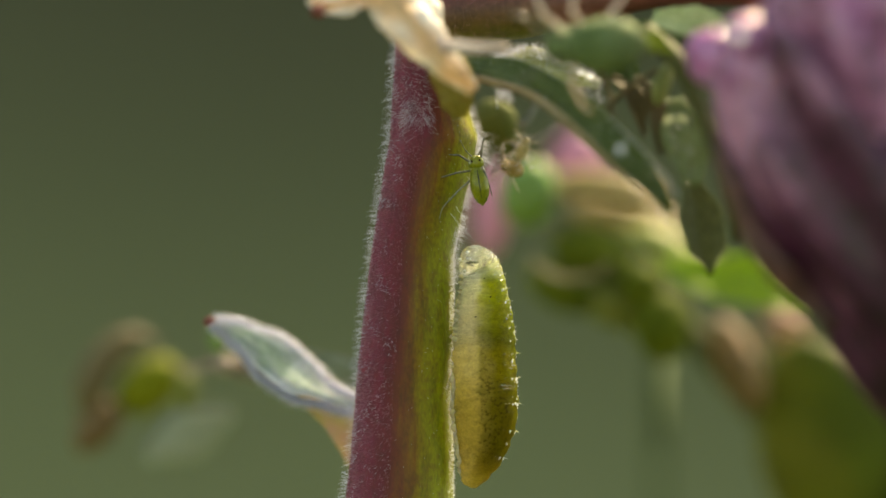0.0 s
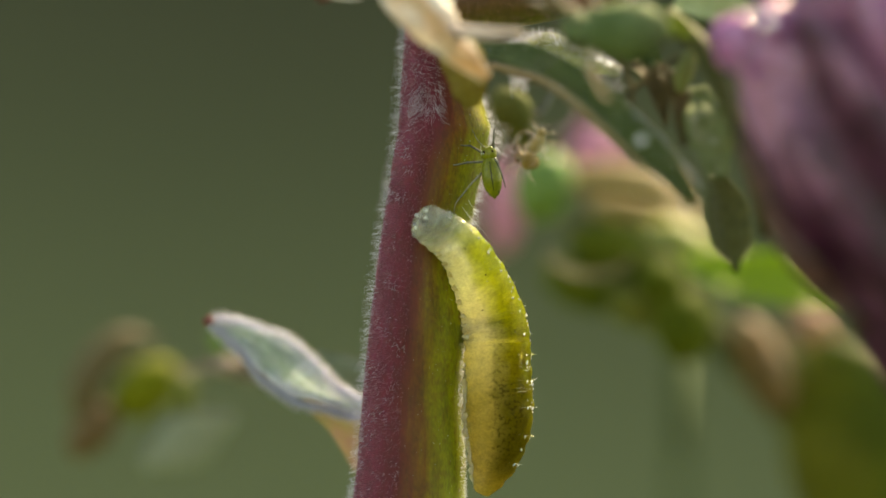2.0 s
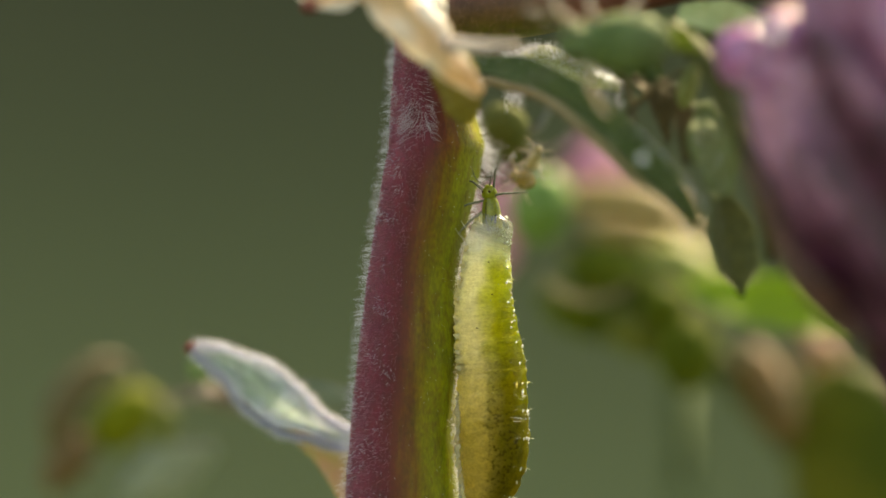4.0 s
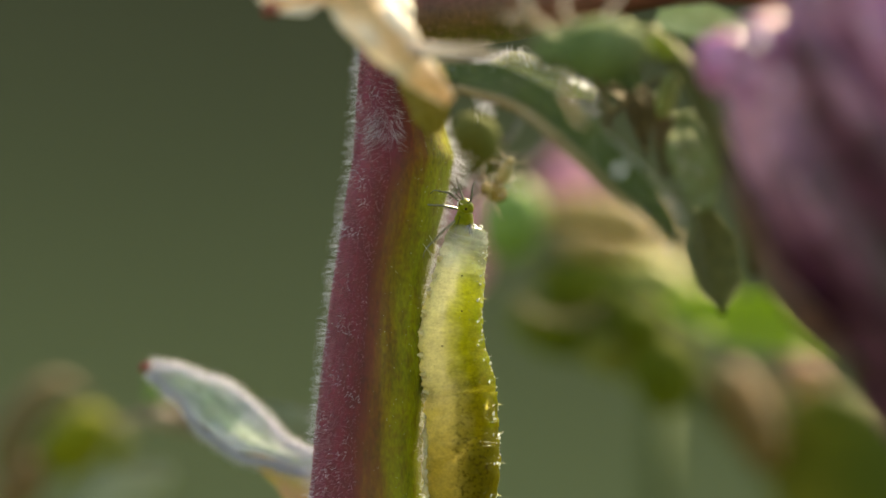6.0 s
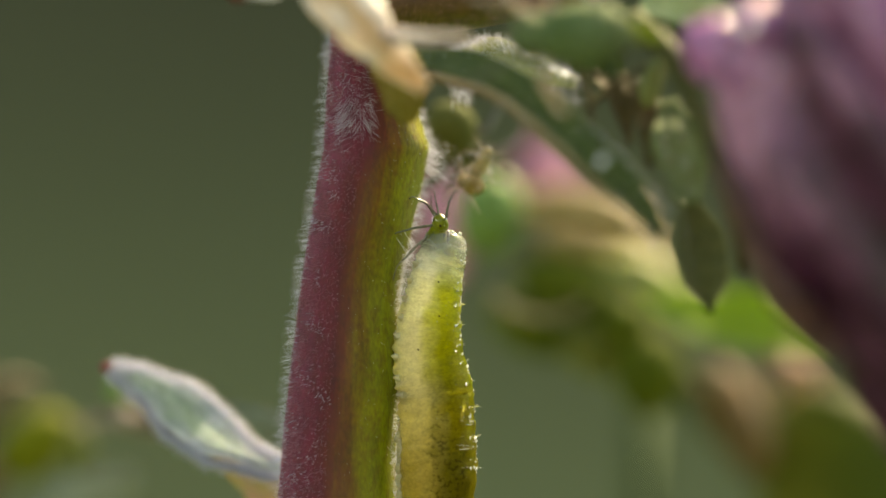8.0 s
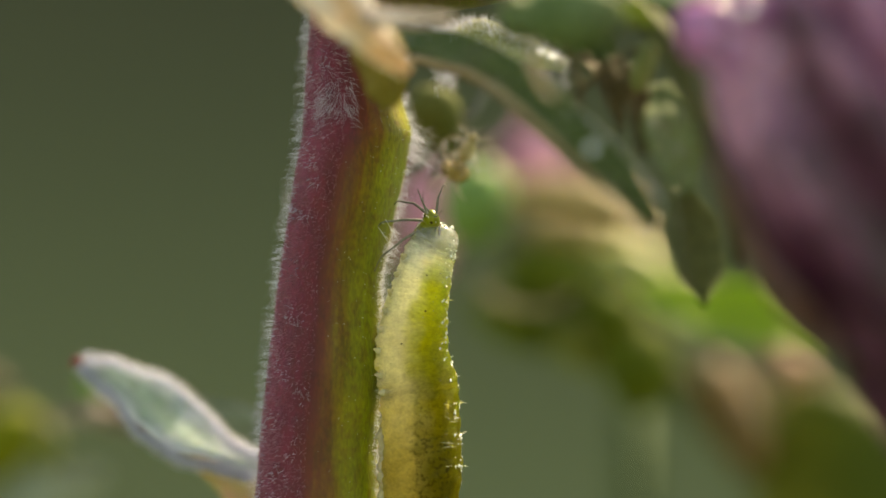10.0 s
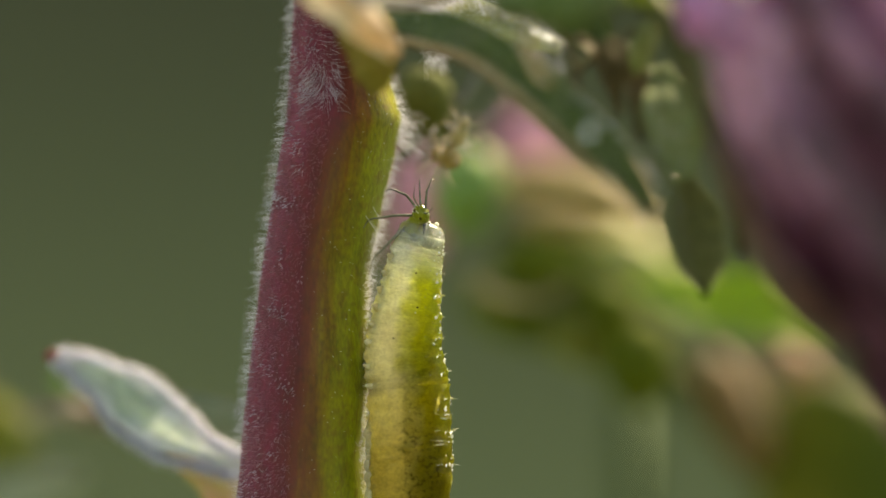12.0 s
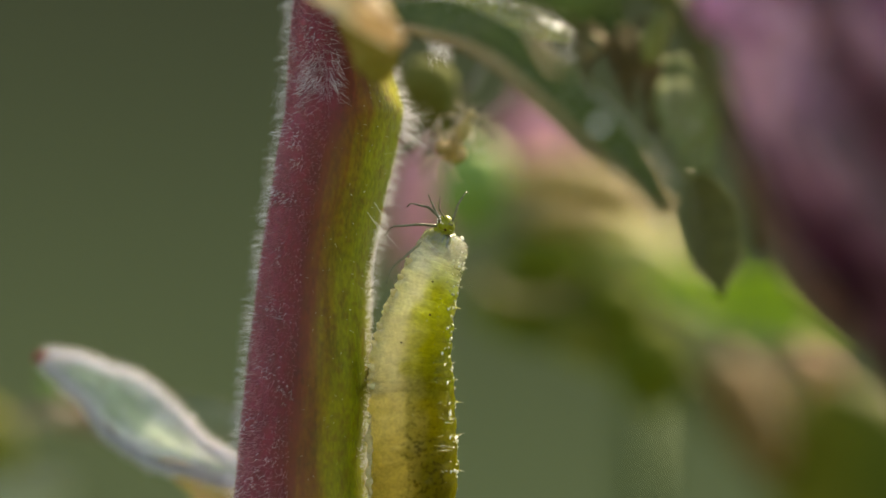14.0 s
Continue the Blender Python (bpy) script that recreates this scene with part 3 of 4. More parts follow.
part("leaf_hair", hairs(bmesh.new(), roots, 0.55, 0.0065, 0.1, rnd), HAIR, pale, kind="stuff")
bm = blade(bmesh.new(), [(-3.7, 4.8, -9.6), (-4.3, 5.0, -8.2), (-5.2, 5.4, -7.2), (-6.6, 5.8, -6.2)], [0.55, 0.72, 0.6, 0.15], (0.9, -0.25, 0.45), 0.03, 0.12, 0.08, 37, rib=0.02)
part("leaf_base", bm, LEAF_BASE, plant, "pink and yellow lower side of a leaf")
bm = blade(bmesh.new(), [(-3.0, 9.5, -6.6), (-4.8, 10.0, -5.4), (-6.0, 10.5, -4.6)], [0.8, 0.7, 0.1], (0.6, -0.2, 0.7), 0.05, 0.1, 0.2, 41)
part("leaf", bm, mat("hazy green leaf", (0.13, 0.18, 0.13), (0.18, 0.23, 0.17), grain=0.3, rough=0.6, glow=0.3), plant, "pale green leaf behind the stem")


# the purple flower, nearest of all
# Pale on top, near black below and right: light and shade put into pigment.
def shaded_petal_skin(d):
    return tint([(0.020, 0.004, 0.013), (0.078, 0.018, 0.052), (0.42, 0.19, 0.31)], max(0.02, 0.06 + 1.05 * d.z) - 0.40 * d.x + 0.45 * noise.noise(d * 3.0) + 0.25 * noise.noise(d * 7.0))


def mauve_skin(d):
    k = 0.55 + 0.55 * noise.noise(d * 2.3) + 0.35 * noise.noise(d * 5 + Vector((4, 2, 1)))
    return tint([(0.27, 0.028, 0.17), (0.44, 0.15, 0.36), (0.64, 0.46, 0.80)], k)


# Upper petal kept paler than the drooping one, standing in for light from above.
def dusk_skin(d):
    k = 0.5 + 0.55 * noise.noise(d * 2.3) + 0.35 * noise.noise(d * 5 + Vector((4, 2, 1)))
    return tint([(0.12, 0.022, 0.075), (0.36, 0.14, 0.28), (0.58, 0.36, 0.56)], k - 0.1)


def flap(u, v):
    k = 0.5 + 0.5 * noise.noise(Vector((u * 3, v * 4, 2)))
    return tint([(0.06, 0.018, 0.022), (0.10, 0.04, 0.04), (0.15, 0.075, 0.07)], k)


flower = thing("purple_flower", far(16, -9, 10.9), "large dark purple flower with folded velvety petals", "flower")
bm = lump(bmesh.new(), far(20.1, -9.5, 1.6), (5.1, 4.0, 11.2), (0, -33, 0), 0.22, 0.6, 4, 64, shaded_petal_skin, 8, 0.09)
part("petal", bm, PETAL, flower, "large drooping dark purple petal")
bm = lump(bmesh.new(), far(14.6, -9.8, 8.0), (2.4, 2.0, 1.9), (0, -20, 0), 0.2, 0.7, 9, 28, mauve_skin, 5, 0.05)
part("petal", bm, PETAL, flower, "mauve rounded petal lobe")
bm = lump(bmesh.new(), far(12.0, -8.8, 8.5), (1.25, 1.1, 1.25), (0, 10, 0), 0.2, 0.7, 14, 24, mauve_skin, 5, 0.05)
part("petal", bm, PETAL, flower, "pink rounded petal lobe")
bm = lump(bmesh.new(), far(13.2, -11.5, 9.3), (1.0, 0.8, 0.9), (0, 0, 0), 0.15, 0.7, 19, 20, mauve_skin)
part("petal", bm, PETAL, flower, "glossy pink petal fold")
bm = lump(bmesh.new(), far(18.4, -10.5, 9.4), (3.6, 2.6, 5.4), (0, -15, 0), 0.25, 0.6, 24, 44, dusk_skin, 7, 0.10)
part("petal", bm, PETAL, flower, "mauve folded upper petal")
bm = blade(bmesh.new(), [far(12.4, -9.5, 6.6), far(13.1, -10, 3.4), far(14.7, -10.2, 0.0), far(17.4, -10, -3.4)], [0.5, 0.8, 0.9, 0.4], (0.8, 0.5, 0.3), -0.5, 0.15, 0.4, 43, paint=flap)
part("petal_rim", bm, PETAL, flower, "rolled petal rim")
bm = lump(bmesh.new(), far(16.6, -9.2, 10.6), (1.2, 1.1, 1.3), (0, 20, 0), 0.15, 0.7, 34, 20)
part("calyx", bm, mat("rosy calyx", (0.14, 0.05, 0.045), (0.20, 0.08, 0.06), grain=0.3, blotch=1.5, rough=0.5, sss=0.2), flower, "rosy brown calyx")

# White bead added in place of the glossy petal's highlight.
tagged(part("dew_glint", lump(bmesh.new(), far(13.1, -12.5, 9.45), (0.20, 0.2, 0.22), bumps=0), WATER_GLINT), "white bead that stands in for a highlight on the pink petal", "dew drop", "dew drops")

# ---- the plant behind ----
def capsule_skin(d):
    return tint([(0.060, 0.082, 0.008), (0.105, 0.112, 0.014), (0.26, 0.165, 0.075)], 0.08 - 0.4 * d.x + 0.12 * d.z + 0.3 * noise.noise(d * 2))


behind = thing("budding_plant", (6, 16, -360), "out-of-focus budding stalks with green and beige buds behind the stem", "plant")
bm = tube(bmesh.new(), [(22, 22, -360), (22, 22, -40), far(19, 18, -14), far(15.5, 17, -9), far(12.0, 16, -5.2), far(9, 15, -1.6), far(5, 14, 0.6)], [2.2, 1.8, 1.3, 1.0, 0.8, 0.75, 0.6], 14, 60)
part("stalk", bm, mat("olive stalk skin", (0.045, 0.060, 0.010), (0.085, 0.090, 0.02), grain=0.4, blotch=2.5, rough=0.7), behind, "olive green stalk")
for at, size, turn, m, label in (
        ((3.8, 13, 2.4), (1.3, 1.2, 1.65), (0, 10, 0), BUD_LIGHT, "round light green bud"),
        ((6.1, 19, 3.9), (1.4, 1.0, 1.3), (0, 0, 0), PINK, "pink petal of a bud"),
        ((2.1, 17, 1.8), (0.9, 0.8, 2.2), (0, 5, 0), PINK, "dusky pink petal"),
        ((6.6, 14, -0.2), (2.0, 1.3, 1.2), (0, 15, 0), BUD, "dark green bud"),
        ((5.4, 14, -1.8), (1.8, 1.2, 1.1), (0, 20, 0), BUD, "dark green bud"),
        ((9.7, 13, -3.4), (1.4, 1.2, 1.6), (0, -15, 0), BUD, "dark green bud"),
        ((8.7, 13, -1.6), (1.1, 1.0, 1.0), (0, 20, 0), BUD, "dark green bud"),
        ((7.6, 14, -2.6), (1.8, 1.2, 1.0), (0, 25, 0), LEAF_OLIVE, "olive bud"),
        ((13.2, 15, -5.6), (1.0, 1.0, 1.9), (0, -20, 0), BUD_BROWN, "brown withered bud"),
        ((15.2, 20, -3.6), (1.2, 1.0, 1.2), (0, -40, 0), SALMON, "salmon pink bud tip"),
        ((13.0, 15, -5.0), (0.9, 0.9, 2.2), (0, -25, 0), mat("tan capsule edge", (0.17, 0.10, 0.05), (0.23, 0.14, 0.075), grain=0.4, blotch=2.0, rough=0.6), "tan edge of a seed capsule")):
    part("bud", lump(bmesh.new(), far(*at), size, turn, 0.15, 0.8, at[0]), m, behind, label)
bm = lump(bmesh.new(), far(18.0, 17, -9.2), (3.9, 3.0, 6.0), (0, -28, 0), 0.15, 0.8, 17.6, 36, capsule_skin, 5, 0.04)
part("seed_capsule", bm, CAPSULE, behind, "large green seed capsule with a tan rim")
bm = tube(bmesh.new(), [far(3.7, 12, -0.2), far(4.7, 12, -1.15), far(6.3, 12, -1.3), far(7.5, 12, -0.6)], [0.08, 0.13, 0.13, 0.08], 10, 24)
part("bud_rim", bm, mat("dull bud rim", (0.13, 0.12, 0.065), (0.18, 0.16, 0.09), grain=0.4, blotch=1.5, rough=0.6), behind, "pale curved rim of a bud")
bm = tube(bmesh.new(), [far(4.9, 15, 3.05), far(6.8, 15, 3.05), far(8.3, 15, 2.8), far(9.6, 15, 2.2)], [0.3, 0.48, 0.48, 0.3], 16)
part("calyx", bm, CALYX, behind, "beige dry calyx")
bm = tube(bmesh.new(), [far(4.7, 12, 2.35), far(6.4, 12, 2.38), far(7.9, 12, 2.15), far(9.0, 12, 1.8)], [0.12, 0.26, 0.24, 0.1], 12, 20)
part("calyx_edge", bm, mat("olive calyx edge", (0.075, 0.065, 0.014), (0.12, 0.10, 0.025), grain=0.4, blotch=1.5, rough=0.7), behind, "olive brown edge of a calyx")
bm = tube(bmesh.new(), [far(5.6, 17, 1.75), far(7.4, 17, 1.6), far(9.0, 17, 1.3), far(10.4, 17, 0.9)], [0.35, 0.6, 0.65, 0.4], 16)
part("calyx", bm, mat("tan calyx", (0.20, 0.145, 0.055), (0.28, 0.205, 0.085), grain=0.4, blotch=2.0, rough=0.5, sss=0.2), behind, "tan dry calyx")
bm = tube(bmesh.new(), [far(8.0, 15, 0.75), far(9.4, 15, 0.35), far(11.0, 15, -0.6)], [0.3, 0.75, 0.6], 16)
part("calyx", bm, CALYX_PALE, behind, "pale yellow-green calyx")
bm = blade(bmesh.new(), [far(9.6, 13, -0.6), far(12.0, 13, -1.3), far(14.0, 13, -1.6), far(16.4, 13, -2.4)], [0.5, 1.3, 1.4, 0.3], (0, 0.55, 0.8), 0.2, 0.12, 0.2, 47)
part("leaf", bm, LEAF_BRIGHT, behind, "bright green sunlit leaf")
bm = tube(bmesh.new(), [far(9.3, 17, -3.5), far(9.2, 17, -6), far(9.55, 17, -9), far(9.5, 30, -30), (9.3, 30, -360)], [0.28, 0.24, 0.2, 0.4, 0.9], 10, 40)
part("thin_stalk", bm, mat("shaded green stalk", (0.032, 0.062, 0.016), (0.05, 0.085, 0.025), rough=0.8), behind, "thin green stalk")

side = thing("budding_twig", far(-9, 9, -5.4), "out-of-focus twig with a yellow-green drooping bud", "twig")
bm = tube(bmesh.new(), [far(-2, 5, -7.2), far(-7, 9, -5.6), far(-10, 11, -5.2), far(-12, 12, -5.4)], [0.3, 0.5, 0.5, 0.05], 12)
part("stalk", bm, mat("pinkish twig", (0.13, 0.10, 0.075), (0.21, 0.165, 0.13), grain=0.4, blotch=1.5, rough=0.6), side, "pinkish grey stalk")
part("bud", lump(bmesh.new(), far(-13.0, 14, -6.1), (1.15, 1.0, 1.7), (0, 52, 0), 0.12, 0.8, 3), BUD_YELLOW, side, "yellow-green bud")
part("bud_tip", lump(bmesh.new(), far(-15.2, 14, -7.8), (0.85, 0.8, 1.5), (0, 40, 0), 0.12, 0.8, 5), BUD_BROWN, side, "brown bud tip")
bm = tube(bmesh.new(), [far(-15.9, 14, -7.9), far(-15.3, 14, -5.4), far(-13.7, 14, -4.0), far(-12.4, 14, -4.2)], [0.3, 0.8, 0.7, 0.05], 14, 30)
part("sepal", bm, mat("dusky sepal", (0.085, 0.065, 0.028), (0.13, 0.10, 0.045), rough=0.7, grain=0.4, blotch=1.5), side, "dusky brown arching sepal")
part("bud", lump(bmesh.new(), far(-11.4, 12, -6.3), (0.55, 0.5, 0.9), (0, 0, 0), 0.1, 0.8, 9), LEAF_OLIVE, side, "dark green small bud")
part("bud", lump(bmesh.new(), far(-9.6, 10, -5.1), (0.42, 0.4, 0.38), (0, 0, 0), 0.15, 0.8, 12), mat("pale pink bud", (0.24, 0.18, 0.15), (0.34, 0.27, 0.23), rough=0.5, grain=0.3), side, "small pale pink bud")
part("bud", lump(bmesh.new(), far(-8.6, 9, -4.9), (0.36, 0.35, 0.32), (0, 0, 0), 0.15, 0.8, 13), mat("orange brown bud", (0.20, 0.11, 0.05), (0.28, 0.16, 0.08), rough=0.5, grain=0.3), side, "small orange-brown bud")
part("bud", lump(bmesh.new(), far(-9.8, 9, -4.1), (0.6, 0.5, 0.45), (0, 20, 0), 0.15, 0.8, 14), BUD_LIGHT, side, "small green bud")
bm = blade(bmesh.new(), [far(-9.3, 13, -7.2), far(-11.2, 13, -8.2), far(-13.2, 13, -9.2)], [0.3, 1.2, 0.4], (0.6, 0, 0.8), 0.2)
part("leaf", bm, mat("hazy pale leaf", (0.20, 0.24, 0.17), (0.26, 0.30, 0.22), rough=0.6, glow=0.2), side, "pale grey-green leaf")


# ---- aphids ----
def aphid(name, at, label, skin, length, width, rz=0, ry=0, rx=0, legs=((-1, 0.2, 60), (1, 0.2, 60), (-1, 0.0, 95), (1, 0.0, 95), (-1, -0.3, 130), (1, -0.3, 130)), reach=1.1, lift=0.15, wide=0.74, limb=LEG, thin=1.0):
    """A pear-shaped aphid, its head along its own z axis and its back towards -y; the head is at the origin."""
    ob = thing(name, (0, 0, 0), label, "aphid", "aphids on the plant", True)
    ob.matrix_world = Matrix.Translation(Vector(at) * MM) @ pose(0, 0, 0, rx, ry, rz)
    bm = bmesh.new()
    w = width / 2
    tube(bm, [(0, 0, 0.0), (0, 0, -0.12 * length), (0, -0.02 * length, -0.3 * length), (0, -0.06 * length, -0.6 * length), (0, -0.03 * length, -0.86 * length), (0, 0.02 * length, -1.0 * length)],
         [0.12 * w, 0.6 * w, 0.84 * w, 0.95 * w, 1.02 * w, 1.0 * w, 0.88 * w, 0.62 * w, 0.1 * w], 18, 32, flat=0.85)
    part("abdomen", bm, skin, ob)
    part("head", lump(bmesh.new(), (0, 0, -0.02 * length), (wide * w, 0.62 * w, 0.17 * length), bumps=0.15, sides=16), skin, ob)
    for s in (-1, 1):
        part("eye", lump(bmesh.new(), (0.40 * w * s, -0.44 * w, 0.02 * length), (0.17 * w, 0.12 * w, 0.17 * w), bumps=0, sides=10), EYE, ob)
        bm = tube(bmesh.new(), [(0.3 * w * s, -0.1 * w, 0.12 * length), (0.9 * w * s, -0.5 * w, 0.3 * length), (1.3 * w * s, -0.4 * w, 0.55 * length)], [0.035 * width, 0.025 * width, 0.015 * width], 6)
        part("antenna", bm, LEG, ob)
        bm = tube(bmesh.new(), [(0.45 * w * s, -0.5 * w, -0.8 * length), (0.52 * w * s, -0.62 * w, -0.9 * length)], [0.03 * width, 0.02 * width], 6)
        part("siphon", bm, LEG, ob)
    made = []
    for s, z, ang, *own in legs:
        a = radians(ang)
        out = Vector((math.sin(a) * s, lift, math.cos(a)))
        r = (own[0] if own else reach) * width
        root = Vector((0.5 * w * s, 0, (z - 0.3) * length))
        knee = out * r * 0.42 + Vector((0, -0.12 * r, (own[1] if len(own) > 1 else 0.22) * r))
        ankle = out * r * 0.92 + Vector((0, 0, 0.05 * r))
        foot = out * r * 1.05 + Vector((0, 0.08 * r, -0.10 * r))
        pts = [Vector((0, 0, 0)), knee * 0.5, knee * 0.93, knee + (ankle - knee) * 0.07, (knee + ankle) / 2, ankle, foot]
        leg = part("leg", tube(bmesh.new(), pts, [k * width * thin for k in (0.065, 0.078, 0.07, 0.06, 0.05, 0.034, 0.028)], 7, 24), limb, ob)
        leg.location = root * MM
        made.append(leg)
    return ob, made


nymph, nymph_legs = aphid("aphid", (1.45, -0.3, 3.9), "small bright green aphid nymph caught by the larva", NYMPH, 1.95, 0.82, 0, -8,
                          legs=((-1, 0.30, 66, 1.5, 0.16), (1, 0.28, 20, 1.7), (-1, 0.12, 95, 2.1, 0.06), (1, 0.2, 168, 1.5), (-1, -0.05, 130, 2.6, 0.06), (1, -0.1, 172, 0.8)), reach=1.9, lift=-0.1, wide=0.85, thin=0.85)
part("back_stripe", tube(bmesh.new(), [(0, -0.30, -0.35), (0, -0.42, -0.7), (0, -0.49, -1.15), (0, -0.38, -1.6)], [0.012, 0.02, 0.022, 0.01], 6), HOOK, nymph, "dark line down the back")
bm = bmesh.new()
for _ in range(16):
    a = rnd.uniform(0, 6.28)
    q = rnd.uniform(0.010, 0.022)
    lump(bm, (0.30 * math.cos(a), -0.12 + 0.14 * math.sin(a), rnd.uniform(-0.1, 0.32)), (q, q, q), bumps=0, sides=8)
part("droplet", bm, WATER_GLINT, nymph, "tiny droplets on the head", kind="stuff")
aphid("aphid", far(5.1, -7.5, 8.95), "large dull green adult aphid hanging below the branch", ADULT, 3.95, 2.4, 0, -92, 8,
      legs=((1, 0.2, 55), (1, 0.0, 85), (1, -0.3, 120), (-1, 0.1, 100)), reach=0.9, limb=PALE_LEG, thin=0.8)
aphid("aphid", far(2.8, 5.0, 4.5), "dark green aphid hanging head down by the node", mat("olive aphid skin", (0.055, 0.068, 0.016), (0.095, 0.110, 0.032), grain=0.3, blotch=1.0, rough=0.8, bump=0.1, spec=0.1), 2.3, 2.0, 0, 155, 0,
      legs=((-1, 0.2, 80), (1, 0.2, 70), (-1, 0.0, 110), (1, 0.0, 100)), reach=0.9)
aphid("aphid", far(2.7, 1.9, 3.7), "small brown aphid with spread legs", HUSK, 0.95, 0.72, 0, -70, 20, reach=1.2, thin=0.42, limb=PALE_LEG)
aphid("aphid", far(3.7, 2.0, 4.75), "pale tan aphid nymph with pinkish legs", mat("pale aphid skin", (0.26, 0.24, 0.10), (0.42, 0.36, 0.22), grain=0.1, blotch=0.4, rough=0.3, glow=0.3, coat=0.4), 1.15, 0.5, 0, 25, 20, reach=1.4, limb=PALE_LEG, thin=0.42)
# shed skins and wool round the small aphids
roots = [(far(rnd.uniform(2.0, 3.9), 1.8, rnd.uniform(3.5, 5.0)), Vector((rnd.gauss(0, 0.8), -0.3, rnd.gauss(0, 0.8)))) for _ in range(70)]
part("stem_hair", hairs(bmesh.new(), roots, 0.55, 0.005, 0.2, rnd), HAIR, stem, "white wool", kind="stuff")
# white tuft on the dark aphid's perch
roots = [(far(2.3 + rnd.random() * 0.7, 0.5, 6.95 + rnd.gauss(0, 0.18)), Vector((rnd.gauss(0.7, 0.6), -0.3, rnd.gauss(-0.6, 0.5)))) for _ in range(140)]
part("stem_hair", hairs(bmesh.new(), roots, 0.46, 0.0048, 0.0, rnd), HAIR, stem, kind="stuff")
WITHER = mat("withered brown leaf", (0.055, 0.042, 0.015), (0.11, 0.08, 0.032), grain=0.3, blotch=1.0, rough=0.7, glow=0.05)
for line, wide in (([far(7.4, -3.5, 7.6), far(8.4, -3.8, 6.8), far(8.9, -4, 5.0)], [0.2, 0.45, 0.1]),
                   ([far(8.6, -4, 7.6), far(9.4, -4.3, 6.4), far(9.6, -4.5, 4.2)], [0.2, 0.5, 0.15])):
    part("withered_leaf", blade(bmesh.new(), line, wide, (1, 0.4, 0.2), 0.4, 0.08, 0.4, wide[1] * 50), WITHER, plant, "withered brown leaf")
for line in ([far(7.2, -4, 6.2), far(8.3, -4.4, 7.2), far(9.5, -4.6, 8.0)], [far(6.8, -4, 8.2), far(7.4, -4.2, 6.8), far(7.5, -4.4, 5.4)]):
    part("thin_stalk", tube(bmesh.new(), line, [0.09, 0.11, 0.08], 8), WITHER, plant, "thin brown stalk")
for line, wide in (([far(5.8, -2.0, 9.0), far(7.6, -2.4, 7.9), far(9.0, -2.8, 6.4)], [0.3, 0.9, 0.3]),
                   ([far(8.2, -3.0, 9.9), far(10.0, -3.6, 9.2), far(11.6, -4.2, 7.6)], [0.3, 0.8, 0.3])):
    part("leaf", blade(bmesh.new(), line, wide, (0.6, 0.5, 0.7), 0.3, 0.1, 0.3, wide[1] * 30), LEAF_DARK, plant, "olive green leaf among the buds")

# ---- the larva ----
TAIL = [(1.1, -10.5), (1.25, -10.2), (1.5, -9.6), (1.72, -8.9), (1.88, -7.9), (1.92, -6.9), (1.90, -5.9), (1.87, -5.0), (1.85, -4.5), (1.845, -4.12)]
TAIL_WIDTH = [0.35, 0.68, 0.98, 1.18, 1.33, 1.375, 1.38, 1.365, 1.36, 1.345]
ROOT = (1.85, -4.25)
FRONT_WIDTH = [1.35, 1.33, 1.30, 1.26, 1.22, 1.18, 1.13, 1.08, 1.03, 0.98, 0.93, 0.88, 0.83, 0.76]
# seconds, across, height
CHEST = [(0.0, 1.82, -2.48), (0.3, 1.84, -2.5), (0.6, 1.63, -2.4), (1.0, 1.7, -2.43), (1.3, 1.62, -2.57), (1.5, 1.56, -2.57), (1.8, 1.56, -2.67), (2.2, 1.57, -2.59), (2.4, 1.57, -2.41), (2.6, 1.56, -1.86), (2.8, 1.52, -1.74), (3.2, 1.53, -1.53), (5.3, 1.51, -2.29), (6.0, 1.46, -2.08), (6.5, 1.54, -2.01), (7.0, 1.48, -2.42), (7.5, 1.53, -2.46), (8.2, 1.54, -2.56), (10.3, 1.57, -2.76), (11.0, 1.6, -2.81), (11.5, 1.62, -2.88), (12.3, 1.7, -2.99), (13.3, 1.75, -2.98), (13.7, 1.79, -2.95), (14.0, 1.82, -2.92)]
NECK = [(0.0, 1.65, -0.85), (0.3, 1.42, -0.89), (0.6, 0.57, -1.1), (1.0, 0.62, -1.14), (1.3, 0.87, -0.99), (1.5, 0.89, -0.53), (1.8, 0.29, -0.16), (2.2, 0.55, -0.22), (2.4, 1.01, -0.29), (2.6, 1.4, 0.25), (2.8, 1.24, 0.36), (3.2, 1.35, 0.55), (5.3, 1.64, -0.52), (6.0, 1.72, 0.09), (6.5, 1.88, 0.14), (7.0, 1.73, -0.3), (7.5, 1.78, -0.36), (8.2, 1.72, -0.49), (10.3, 1.93, -0.38), (11.0, 1.92, -0.46), (11.5, 1.89, -0.56), (12.3, 1.96, -0.7), (13.3, 2.04, -0.74), (13.7, 2.21, -0.72), (14.0, 2.39, -0.71)]
